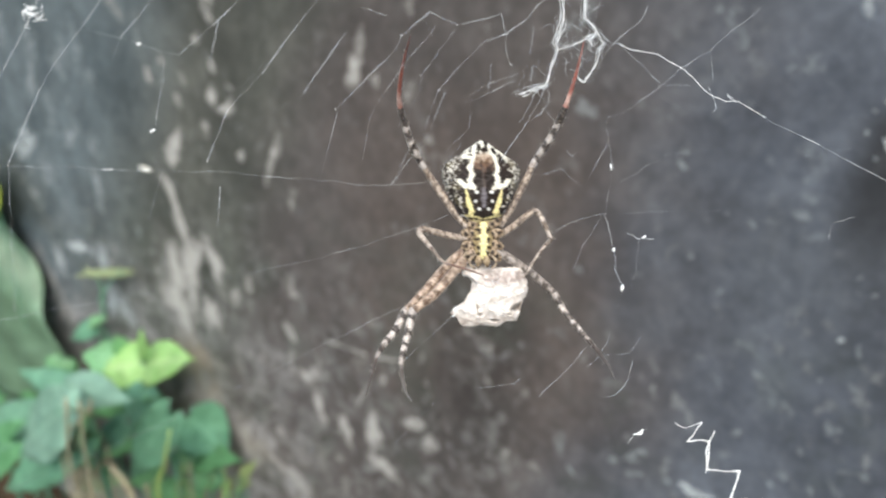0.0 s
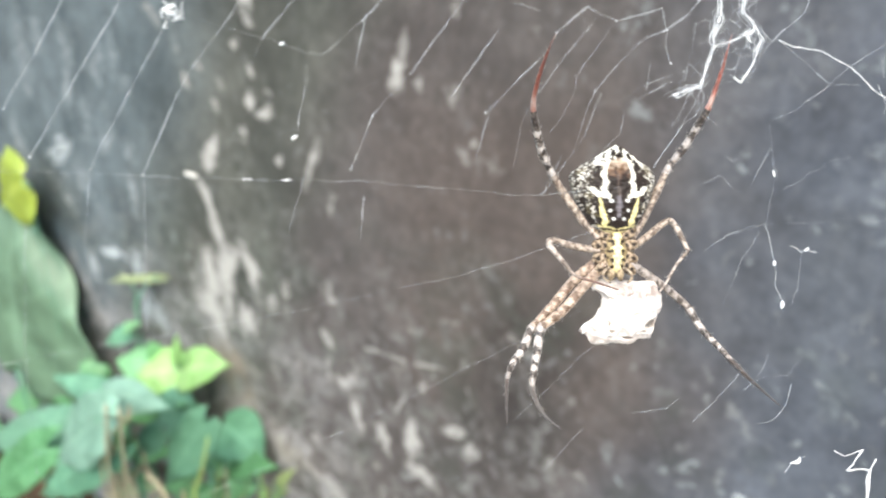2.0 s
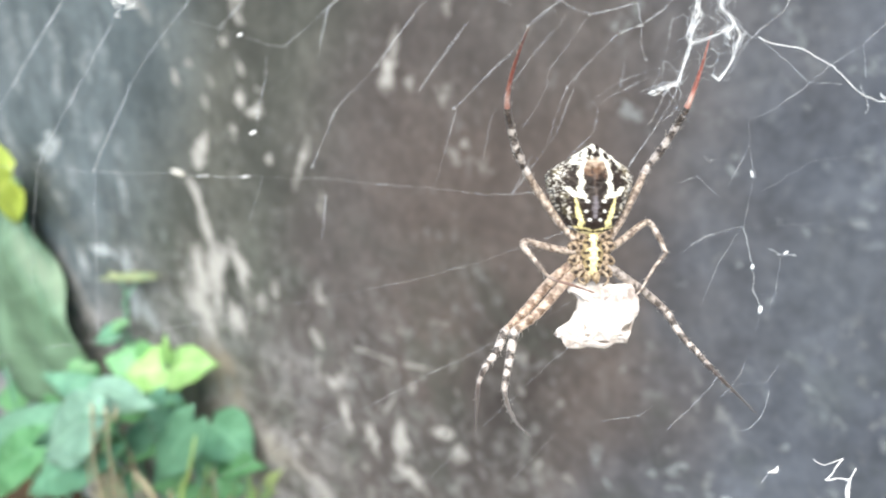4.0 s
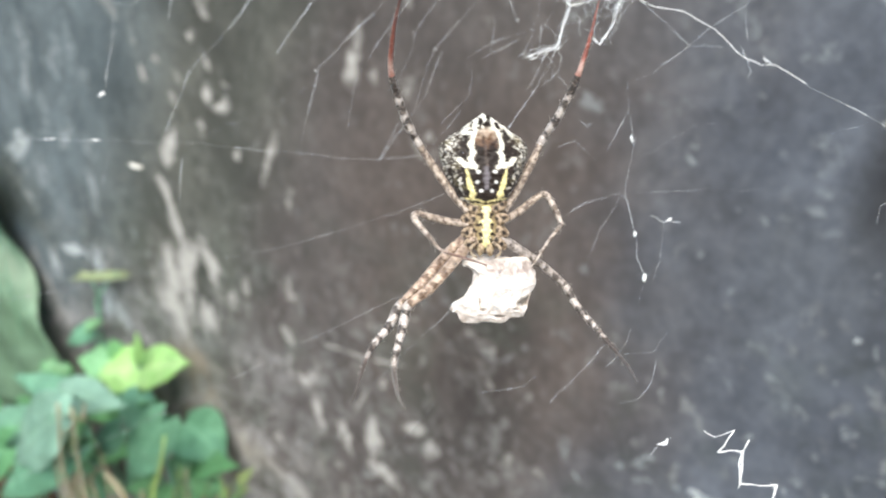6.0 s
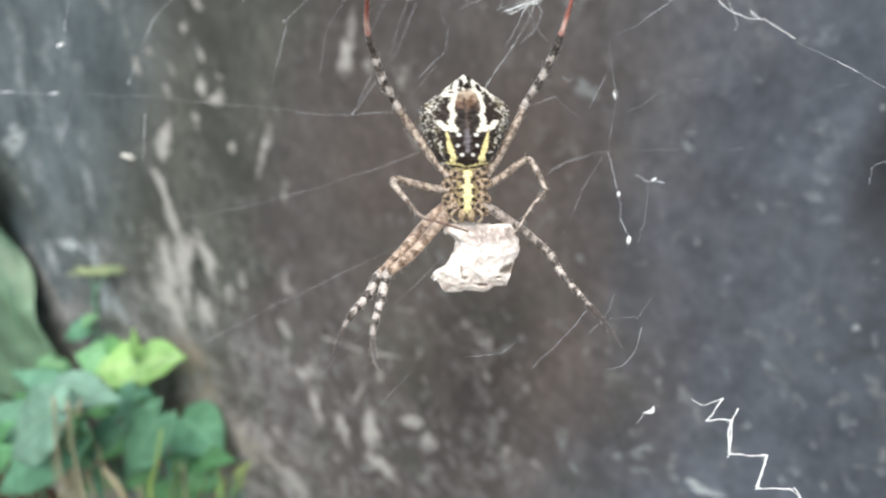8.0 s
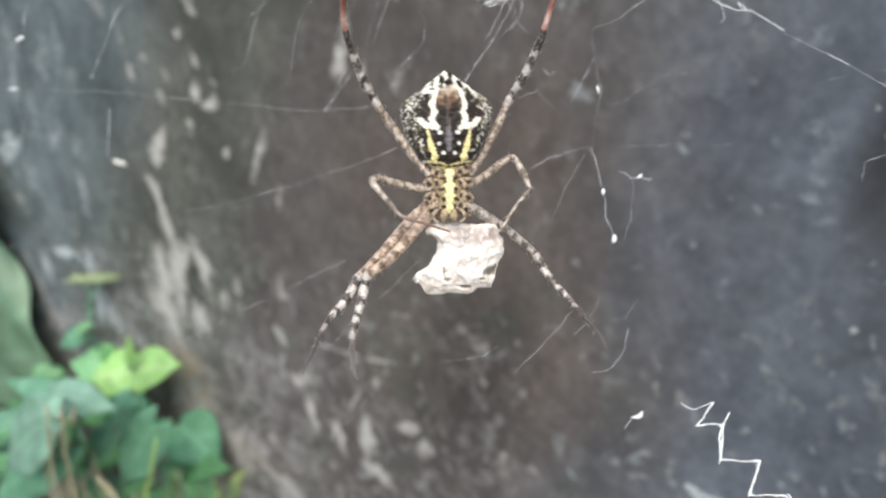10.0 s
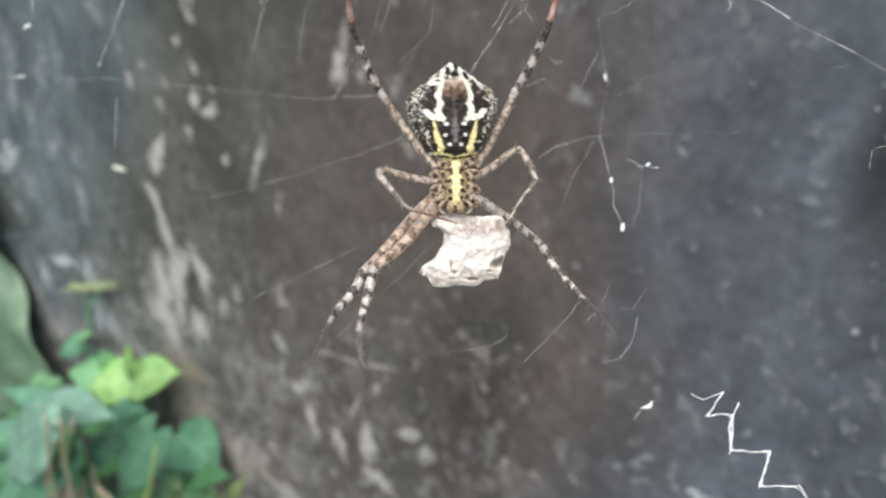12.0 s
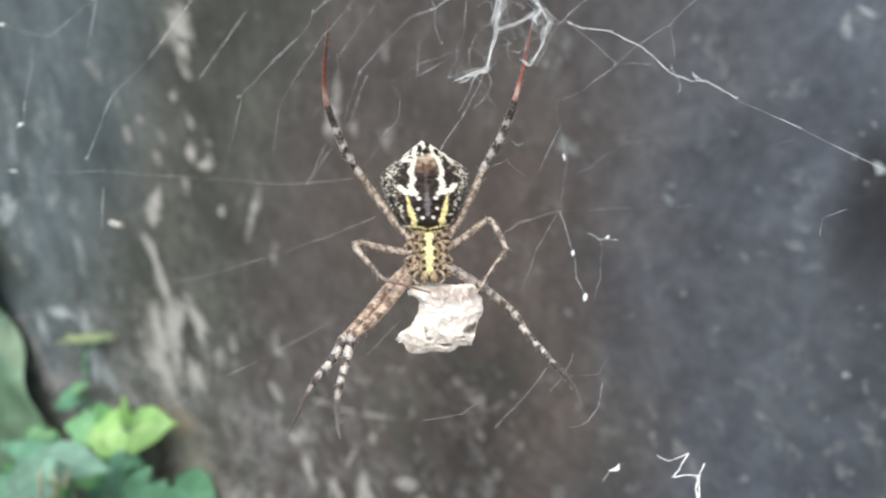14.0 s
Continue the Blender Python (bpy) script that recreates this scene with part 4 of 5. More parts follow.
def build_legs():
    for seed, (kind, pts, thick, knee, heel) in enumerate(LEGS):
        line = smooth_line([Vector(p) * MM for p in pts], 26)
        reach = sum((b - a).length for a, b in zip(line, line[1:])) / MM
        shape = [(0.0, 0.85), (0.08, 1.0), (knee * 0.7, 0.95), (knee - 0.03, 0.82), (knee, 0.92), (knee + 0.04, 0.76), (knee + 0.06, 1.04 if kind == "hind" else 0.86), (heel - 0.03, 0.80 if kind == "hind" else 0.62), (heel, 0.72 if kind == "hind" else 0.60), (heel + 0.03, 0.44 if kind != "hind" else 0.60), (0.82, 0.38 if kind == "hind" else 0.36 if kind == "third" else 0.28), (1.0, 0.20 if kind == "third" else 0.07)]
        radius = lambda s, shape=shape, thick=thick, seed=seed: MM * thick * lerp_table(shape, s) * (1 + 0.16 * noise.noise(Vector((s * 60, seed, 0))))

        def colour(s, p, out, kind=kind, knee=knee, heel=heel, seed=seed, reach=reach):
            n = noise.noise(p * 1300 + Vector((seed, 0, 0)))
            n2 = noise.noise(p * 3100 + Vector((0, seed, 0)))
            past = (s - knee) * reach * (0.82 if seed == 4 else 0.95 if seed == 5 else 0.90 if seed > 5 else 1.0) + 0.75 * n + 0.4 * n2
            pale = blend((0.82, 0.74, 0.69), (0.37, 0.30, 0.265), 1.4 * n2 + 0.3)
            dark = blend((0.045, 0.034, 0.030), (0.20, 0.16, 0.14), 1.4 * n2)
            if s < knee - 0.015:
                if kind == "front":
                    tone = ((0.61, 0.46, 0.36), (0.24, 0.15, 0.105)) if seed < 6 else ((0.50, 0.43, 0.39), (0.15, 0.12, 0.105))
                    c = blend(*tone, 1.5 * n + 1.3 * n2 + (0.25 if seed < 6 else 0.45))
                    blotch = math.sin(-past * 2 * math.pi / 2.3 + 0.8) + 0.9 * n - 0.1
                    k = max(0.0, min(1.0, blotch / 0.5)) * max(0.0, min(1.0, (out.z - 0.62) / 0.2 + 0.8 * n2))
                    return blend(c, (0.13, 0.075, 0.045) if seed < 6 else (0.09, 0.07, 0.06), k * (1.0 if s > knee * 0.35 else 0.5))
                c = blend((0.49, 0.395, 0.325), (0.16, 0.11, 0.085), 1.6 * n + 1.6 * n2 + 0.35)
                return blend(c, (0.12, 0.09, 0.07), (0.5 * math.sin(-past * 2.4) + n - 0.2) * max(0.0, out.z))
            if kind == "third":
                c = blend((0.57, 0.48, 0.42), (0.16, 0.115, 0.09), 1.5 * n + 1.2 * n2 + 0.5 * math.sin(past * 2.6) + 0.25)
                return blend(c, (0.20, 0.115, 0.09), (s - heel - 0.05) * 7) if seed == 2 else c
            if kind == "hind":
                if s > heel:
                    c = blend((0.34, 0.085, 0.055), (0.15, 0.05, 0.04), (s - heel) * 2.2 + 0.6 * n)
                    return blend(c, (0.62, 0.40, 0.34), 0.95 * math.exp(-((s - heel - 0.045) / 0.04) ** 2) + 0.3 * n2)
                k = lerp_table(HIND_BANDS, past)
            else:
                k = lerp_table(FRONT_BANDS, past)
                if past > 10.0:
                    pale, dark = ((0.34, 0.30, 0.28), (0.12, 0.10, 0.09)) if seed == 5 else ((0.22, 0.16, 0.14), (0.075, 0.058, 0.052))
                    k = k if seed < 6 else 0.0
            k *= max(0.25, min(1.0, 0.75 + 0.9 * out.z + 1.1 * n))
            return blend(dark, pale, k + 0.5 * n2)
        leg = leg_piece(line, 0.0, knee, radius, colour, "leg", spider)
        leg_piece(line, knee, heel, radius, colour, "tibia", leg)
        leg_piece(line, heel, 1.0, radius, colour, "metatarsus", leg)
        leg_spines(line, radius, knee, leg, seed)


build_abdomen()
build_front_body()
build_legs()


# ---- wrapped prey ----
def build_prey():
    prey = empty("wrapped_prey", SPIDER @ Matrix.Translation((0.0018, -0.0123, -0.0024)), "crumpled white silk bundle of wrapped prey under the spider's jaws", "prey")
    outline = [(-2.5, 5.3), (-0.1, 5.1), (2.2, 4.8), (4.7, 5.1), (5.2, 3.8), (5.7, 2.6), (5.8, 0.9), (5.1, -0.3), (4.7, -1.4), (4.5, -2.3), (4.0, -3.8), (2.3, -3.8), (0.7, -4.7), (-1.2, -4.4), (-3.5, -4.7), (-4.9, -4.5), (-5.4, -3.3), (-6.7, -2.5), (-5.9, -1.6), (-4.6, -1.0), (-3.5, 0.9), (-3.1, 2.5), (-3.6, 3.3), (-4.8, 3.9), (-4.7, 5.1), (-3.9, 5.2)]
    hub = Vector((0.3, 1.2))

    def reach_to_edge(dx, dy):
        """How far the bundle's ragged outline lies from its middle, along a direction."""
        best = 0.0
        for (ax, ay), (bx, by) in zip(outline, outline[1:] + outline[:1]):
            ex, ey = bx - ax, by - ay
            den = dx * ey - dy * ex
            if abs(den) > 1e-9:
                k = ((ax - hub.x) * ey - (ay - hub.y) * ex) / den
                s = ((ax - hub.x) * dy - (ay - hub.y) * dx) / den
                if k > 0 and -1e-6 <= s <= 1 + 1e-6:
                    best = max(best, k)
        return best

    b = bmesh.new()
    layer = b.verts.layers.float_color.new("marking")
    bmesh.ops.create_icosphere(b, subdivisions=6, radius=1.0)
    for v in b.verts:
        d = v.co.normalized()
        flat = math.hypot(d.x, d.y)
        edge = reach_to_edge(d.x / (flat + 1e-9), d.y / (flat + 1e-9)) if flat > 1e-6 else 1.0
        rim = min(1.0, flat) ** 1.6
        q = Vector((hub.x + d.x / (flat + 1e-9) * edge * rim, hub.y + d.y / (flat + 1e-9) * edge * rim, math.copysign(2.1 * (1 - rim ** 3) ** 0.9, d.z)))
        fold = 1 - abs(noise.noise(q * 0.38 + Vector((2, 5, 1)))) * 2.4
        crease = 1 - abs(noise.noise(q * 0.95 + Vector((9, 1, 4)))) * 2.2
        fibre = noise.noise(Vector((q.x * 2.2 + q.y * 1.2, q.y * 0.5 - q.x * 0.4, q.z * 2)) * 1.6)
        q.z += math.copysign(1, d.z) * (0.40 * fold + 0.22 * crease + 0.10 * fibre - 0.28) * (1 - rim ** 6)
        q.x += 0.05 * fibre + 0.18 * noise.noise(q * 1.3)
        q.y += 0.18 * noise.noise(q * 1.3 + Vector((5, 5, 5)))
        # tears in the silk: shallow dents, their dark insides put into the colour
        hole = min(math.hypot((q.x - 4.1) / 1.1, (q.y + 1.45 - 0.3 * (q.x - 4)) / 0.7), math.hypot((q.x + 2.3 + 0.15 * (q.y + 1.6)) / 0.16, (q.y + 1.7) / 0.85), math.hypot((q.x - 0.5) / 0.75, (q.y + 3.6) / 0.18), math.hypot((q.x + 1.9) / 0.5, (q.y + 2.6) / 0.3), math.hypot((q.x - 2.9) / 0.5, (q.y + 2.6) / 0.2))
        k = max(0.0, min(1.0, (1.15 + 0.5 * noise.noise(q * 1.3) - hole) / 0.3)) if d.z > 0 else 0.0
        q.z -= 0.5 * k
        veil = min(1.0, max(0.0, (q.y - 1.7 - 0.25 * max(0.0, q.x - 2.0)) / 0.6)) * min(1.0, max(0.0, (q.x + 1.9) / 0.5)) * min(1.0, max(0.0, (4.5 - q.y) / 0.35))
        silk = blend((0.95, 0.86, 0.80), (0.66, 0.54, 0.48), 0.9 * noise.noise(q * 0.8) + 0.7 * fibre - 0.25 + (0.5 if q.y < -2.6 else 0.0))
        silk = blend(silk, blend((0.46, 0.37, 0.34), (0.74, 0.67, 0.63), 2.2 * fibre + noise.noise(q * 1.8)), veil * 0.9 if d.z > 0 else 0.0)
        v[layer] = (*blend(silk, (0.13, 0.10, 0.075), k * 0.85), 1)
        v.co = q * MM
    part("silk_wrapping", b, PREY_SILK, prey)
    rnd = random.Random(5)
    for ang, long in ((206, 1.1), (213, 1.3), (232, 0.8)):
        b = bmesh.new()
        a = radians(ang)
        r = reach_to_edge(math.cos(a), math.sin(a))
        p = Vector((hub.x + math.cos(a) * r * 0.86, hub.y + math.sin(a) * r * 0.86, 0.1))
        q = p + Vector((math.cos(a) * long, math.sin(a) * long, rnd.uniform(-0.3, 0.3)))
        tube(b, smooth_line([p * MM, (p + q) / 2 * MM + Vector((0, 0.0001, 0)), q * MM], 4), lambda s: MM * (0.26 - 0.2 * s), 6)
        part("silk_tag", b, DENSE_SILK, prey)
    # a flap of silk that sticks out towards the jaws
    b = bmesh.new()
    layer = b.verts.layers.float_color.new("marking")
    flap = smooth_line([Vector(p) * MM for p in ((-1.6, 3.6, 0.2), (-3.0, 4.0, 0.3), (-4.0, 4.1, 0.2), (-4.7, 3.9, 0.1))], 8)
    tube(b, flap, lambda s: MM * (0.75 - 0.3 * s + 0.12 * math.sin(9 * s)), 12, lambda s, p, out: (0.88, 0.84, 0.81), layer, 0.6)
    part("silk_flap", b, PREY_SILK, prey)
    # loose strands over the bundle
    for k in range(16):
        b = bmesh.new()
        u, v = rnd.uniform(-0.8, 2.4), rnd.uniform(-2.6, 2.8)
        a = rnd.uniform(-0.5, 0.9)
        pts = [Vector((u + math.cos(a) * q, v + math.sin(a) * q, 2.75 - 0.05 * q * q)) * MM for q in (-1.6, -0.6, 0.6, 1.6)]
        tube(b, smooth_line(pts, 5), lambda s: MM * 0.035, 4)
        part("silk_strand", b, SILK, prey)
    return prey


build_prey()

# ---- web: a plane of silk in front of the spider ----
web = empty("spider_web", VIEW, "torn orb web of pale silk threads stretched before the wall", "spider web")


def silk_point(u, v, lift=0.0):
    """A place on the web's plane, from millimetres to the right and up."""
    x, z = u * MM, v * MM
    return Vector((x, 0.0982 + 0.2 * x - 0.14 * z - lift * MM, z))


def thread(points, r=0.045, name="thread", mat=None, wave=0.0, label="", seed=0.0, depth=0.0):
    b = bmesh.new()
    each = depth if type(depth) is tuple else [depth] * len(points)
    pts = [silk_point(*p, -d) if len(p) == 2 else Vector(p) for p, d in zip(points, each)]
    line = []
    for p, q in zip(pts, pts[1:]):
        k = max(3, min(60, int((q - p).length / 0.0004)))
        line += [p + (q - p) * (i / k) for i in range(k)]
    line.append(pts[-1])
    out = []
    for p in line:
        w = Vector()
        for f, a in ((240, 1.3), (900, 0.7), (2600, 0.25)):
            w += a * Vector((noise.noise(p * f + Vector((seed, 0, 3))), noise.noise(p * f + Vector((7, seed, 0))), noise.noise(p * f + Vector((0, 9, seed)))))
        out.append(p + w * wave * MM)
    tube(b, out, lambda s: r * MM * (0.95 + 0.3 * math.sin(40 * s + seed) * math.sin(97 * s)), 5)
    return part(name, b, mat or (SILK if r > 0.03 else FAINT_SILK), web, label)


def skein(points, r, count, spread, mat=None, depth=0.0):
    """A rope of several loose strands."""
    for k in range(count + 7):
        thread(points, r * (0.95 if k == 0 else 0.72 if k < 3 else 0.42), "strand", mat if k < 3 else SILK, spread * (0.45 if k == 0 else 0.5 + 0.17 * k), "", 3.7 * k + 1, depth)


def bead(u, v, w, h, lean=0.0, name="silk_bead"):
    b = bmesh.new()
    layer = b.verts.layers.float_color.new("marking")
    p = silk_point(u, v)
    lump(b, layer, p * 1000, (math.sin(radians(lean)), 0, math.cos(radians(lean))), h / 2, w / 2, w / 2, lambda x, y, s: (0.9, 0.9, 0.9), 8, 8)
    return part(name, b, DENSE_SILK, web)


def rung(r, pts):
    """One fine line of the torn spiral."""
    thread(pts, 0.93 * r, wave=0.12, seed=r * 900 + pts[0][0])
    if r > 0.025:
        bead(*pts[-1], 0.05 + r, 0.08 + 1.5 * r, 30, "knot")


def build_web():
    # slanting rungs of the torn spiral, and the ravelled lines above
    rung(0.034, [(-50.1, 41.6), (-57.0, 29.6), (-57.9, 27.8), (-62.4, 20.0), (-64.4, 16.5)])
    rung(0.036, [(-44.3, 41.6), (-51.3, 29.9), (-52.4, 28.1), (-57.8, 19.0), (-62.3, 11.6)])
    rung(0.038, [(-39.9, 41.6), (-46.1, 29.9), (-46.9, 28.4), (-48.4, 25.5), (-53.6, 15.9), (-56.5, 10.4)])
    rung(0.034, [(-31.5, 41.4), (-39.5, 30.1), (-40.8, 28.2), (-46.1, 20.7), (-47.3, 18.7)])
    rung(0.034, [(-47.3, 18.7), (-50.1, 12.4), (-51.2, 9.9)])
    rung(0.034, [(-26.4, 41.5), (-33.5, 31.0), (-34.8, 29.1), (-38.3, 24.8)])
    rung(0.020, [(-38.3, 24.8), (-39.4, 22.0)])
    rung(0.040, [(-16.6, 41.2), (-23.8, 31.5), (-25.3, 29.6), (-27.7, 27.1)])
    rung(0.022, [(-27.7, 27.1), (-30.1, 25.0), (-31.9, 23.4)])
    rung(0.014, [(-31.9, 23.4), (-33.4, 23.4), (-37.3, 24.7), (-44.8, 26.5)])
    rung(0.014, [(-33.5, 22.3), (-34.6, 16.7)])
    rung(0.050, [(-34.6, 16.7), (-34.7, 15.9)])
    rung(0.030, [(-8.0, 40.2), (-14.9, 31.5), (-16.5, 29.5), (-18.0, 27.6)])
    rung(0.034, [(-18.0, 27.6), (-22.3, 21.7)])
    rung(0.032, [(-22.3, 21.7), (-26.5, 17.0)])
    rung(0.036, [(-26.5, 17.0), (-29.1, 10.9)])
    rung(0.034, [(-12.1, 27.1), (-16.2, 21.4)])
    rung(0.050, [(-16.2, 21.4), (-17.5, 19.5)])
    rung(0.036, [(-5.3, 27.1), (-6.1, 25.3), (-13.6, 17.7)])
    rung(0.046, [(-1.6, 30.2), (-5.3, 27.1)])
    rung(0.030, [(-1.9, 29.9), (-5.4, 26.6)])
    rung(0.028, [(-2.3, 29.3), (-1.5, 27.5)])
    rung(0.030, [(-0.2, 29.3), (-5.2, 23.3)])
    rung(0.022, [(-5.2, 23.3), (-7.1, 20.6), (-9.5, 16.8)])
    rung(0.028, [(1.6, 28.3), (-2.9, 22.3)])
    rung(0.018, [(-2.9, 22.3), (-2.8, 20.6), (-4.4, 17.6), (-5.8, 15.6)])
    rung(0.030, [(5.8, 27.2), (2.7, 24.4), (-0.5, 20.6)])
    rung(0.018, [(-0.5, 20.6), (-1.7, 17.7), (-2.8, 14.0)])
    rung(0.046, [(-10.5, 30.0), (-9.0, 29.9), (-7.3, 29.4)])
    rung(0.060, [(-1.6, 30.2), (0.1, 29.3), (1.9, 28.8)])
    rung(0.034, [(1.9, 28.8), (4.7, 29.5), (7.6, 30.5)])
    rung(0.034, [(7.6, 30.5), (7.9, 28.9), (8.3, 28.0)])
    rung(0.050, [(8.2, 26.3), (8.4, 25.1), (8.9, 24.2)])
    rung(0.020, [(8.3, 28.0), (8.2, 26.3)])
    rung(0.046, [(15.0, 37.5), (14.8, 34.6), (13.9, 33.1), (12.4, 31.8), (10.7, 29.8), (7.9, 27.9)])
    rung(0.036, [(7.9, 27.9), (5.8, 27.0)])
    rung(0.026, [(2.8, 19.6), (6.0, 21.6), (10.6, 23.4)])
    rung(0.026, [(11.0, 23.5), (10.3, 21.8), (9.6, 20.4)])
    rung(0.022, [(11.9, 29.1), (11.6, 25.8), (10.6, 23.1)])
    rung(0.024, [(13.1, 25.5), (11.0, 21.8), (10.4, 20.4)])
    # faint lower ends of the rungs
    for pts in ([(-13.1, 18.0), (-15.6, 9.0)], [(-9.2, 17.0), (-10.3, 11.5)], [(-1.9, 15.0), (-6.8, 8.2)], [(-33.5, 20.8), (-34.9, 15.0)], [(-6.9, 8.0), (-4.4, 13.0)],
                [(-56.6, 9.9), (-57.3, 4.4), (-57.9, -3.1)], [(-63.3, 4.3), (-64.3, -8.0), (-64.1, -16.3), (-64.1, -23.4)]):
        thread(pts, 0.024, wave=0.12)
    for r, pts in (
        (0.034, [(-27.1, 27.9), (-27.6, 25.6), (-28.3, 22.2)]),
        (0.020, [(-34.2, 10.4), (-36.2, 3.4)]),
        (0.020, [(0.3, 20.4), (-1.8, 15.2)]),
        (0.030, [(6.3, 24.2), (5.9, 20.7)]),
        (0.030, [(3.4, 19.1), (9.3, 22.1)]),
        (0.024, [(13.2, 18.7), (15.1, 17.1)]),
        (0.030, [(40.6, 0.8), (41.0, 0.1), (41.4, -1.0)]),
        (0.022, [(22.0, 4.9), (17.4, 3.6), (15.4, 2.5)]),
    ):
        thread(pts, r, wave=0.15, seed=r * 500 + pts[0][0])
    for r, deep, pts in (
        (0.026, 3.0, [(3.0, 19.9), (3.9, 18.7), (3.5, 16.5), (0.1, 13.0)]),
        (0.042, 3.0, [(14.0, 21.9), (13.2, 19.9), (11.2, 16.8), (9.3, 14.0), (8.0, 11.9)]),
        (0.022, 2.0, [(13.2, 19.6), (15.3, 17.6)]),
        (0.020, 1.0, [(-0.8, 10.0), (2.5, 14.2)]),
    ):
        thread(pts, r, wave=0.2, seed=r * 300 + pts[0][0], depth=deep)
    # long foundation lines
    thread([(-120.0, 11.5), (-48.0, 9.8), (-30.0, 9.6), (-16.2, 8.8), (-7.0, 8.2), (-0.8, 8.9), (3.0, 9.3)], 0.019, wave=0.2)
    thread([(-120.0, -21.5), (-64.0, -10.2), (-45.7, -7.2), (-35.5, -5.3), (-15.5, -1.1), (-3.2, 2.9), (0.5, 4.6)], 0.017, wave=0.15)
    thread([(-90.0, -45.0), (-41.0, -24.6), (-30.5, -19.9), (-13.5, -11.5), (-1.4, -5.7), (3.5, -2.6)], 0.017, wave=0.15)
    thread([(-27.7, 7.8), (-28.2, 3.0)], 0.035)
    # the bright frame line, anchored on the wall
    thread([(24.8, 28.7), (26.5, 27.9), (29.9, 27.3), (34.0, 24.9), (37.3, 21.7), (39.6, 20.9), (41.7, 20.8), (45.9, 18.5)], 0.052, mat=DENSE_SILK, wave=0.2, label="thick bright frame thread", depth=(4.0, 3.5, 2.5, 1.5, 0.4, 0.0, 0.0, 0.0))
    thread([(45.7, 18.5), (53.4, 15.7), (59.0, 13.2), (66.6, 10.1), (0.427, 0.2035, -0.146)], 0.055, wave=0.05)
    thread([(38.0, 20.9), (37.0, 22.7), (38.2, 20.0), (37.6, 19.3)], 0.04, wave=0.3)
    thread([(41.2, 20.8), (39.9, 22.2), (40.4, 21.2)], 0.06, wave=0.5)
    # the knot of thick silk above, where the hind feet hold
    skein([(16.6, 37.3), (16.5, 34.9), (16.5, 33.4), (16.6, 32.2), (16.3, 31.1), (15.6, 28.4), (15.8, 27.5), (15.3, 26.0), (14.9, 24.8), (14.4, 22.7), (13.1, 22.3), (10.6, 21.2)], 0.05, 4, 0.55, DENSE_SILK, depth=4.3)
    skein([(16.5, 32.0), (17.0, 30.9), (16.1, 29.5), (15.6, 28.4)], 0.032, 3, 0.6, DENSE_SILK, depth=4.3)
    skein([(19.8, 37.5), (19.8, 35.1), (19.7, 33.6), (19.6, 31.9), (20.6, 31.2), (21.3, 30.5), (21.2, 29.7), (20.4, 29.2), (21.0, 28.4)], 0.055, 4, 0.5, DENSE_SILK, depth=4.3)
    skein([(21.3, 30.5), (22.5, 28.8), (22.0, 27.5), (21.2, 25.5), (20.4, 24.2), (19.8, 23.4), (18.9, 24.0)], 0.045, 3, 0.55, DENSE_SILK, depth=4.3)
    skein([(15.8, 27.5), (17.0, 27.9), (18.2, 28.3), (19.4, 29.0), (20.7, 30.0)], 0.034, 3, 0.5, DENSE_SILK, depth=4.3)
    thread([(13.1, 22.3), (12.0, 19.9), (10.7, 17.5)], 0.05, wave=0.3, depth=4.3)
    thread([(18.3, 27.4), (19.7, 26.8), (21.1, 27.2), (22.4, 28.4)], 0.04, wave=0.4, depth=4.3)
    thread([(16.8, 30.5), (17.9, 30.8), (19.0, 30.2)], 0.04, wave=0.4, depth=4.3)
    thread([(16.1, 29.7), (14.4, 30.6), (13.4, 30.1)], 0.028, wave=0.4, depth=4.3)
    thread([(14.7, 24.0), (12.5, 25.2), (12.0, 24.6), (12.1, 23.4)], 0.03, wave=0.5, depth=4.3)
    thread([(14.3, 22.7), (15.0, 21.8), (14.3, 19.5), (12.4, 17.9)], 0.03, wave=0.4, depth=4.3)
    thread([(13.1, 22.1), (14.5, 20.0), (13.8, 19.2)], 0.028, wave=0.4, depth=4.3)
    thread([(21.8, 30.3), (23.9, 28.6), (25.4, 30.2), (28.1, 32.5), (28.8, 34.1)], 0.036, wave=0.2, depth=4.3)
    thread([(23.9, 28.5), (22.2, 26.7), (20.9, 25.0)], 0.03, wave=0.3, depth=4.3)
    thread([(22.4, 28.8), (23.8, 28.5), (25.0, 28.9)], 0.03, wave=0.3, depth=4.3)
    thread([(19.4, 26.2), (18.9, 24.9), (19.2, 23.4)], 0.026, wave=0.4, depth=4.3)
    thread([(20.4, 29.2), (19.8, 28.3), (21.1, 27.9), (22.1, 28.4)], 0.04, wave=0.5, depth=4.3)
    rnd = random.Random(23)
    for k in range(9):
        u, v, a = rnd.uniform(18.0, 21.0), rnd.uniform(25.6, 29.6), rnd.uniform(0, 6.28)
        pts = [(u + 1.3 * math.cos(a + q) * (0.6 + 0.15 * k % 0.7), v + 1.1 * math.sin(a + q)) for q in (0.0, 0.6, 1.2, 1.8, 2.4)]
        thread(pts, rnd.uniform(0.02, 0.034), wave=0.45, seed=k * 2.3, depth=4.3)
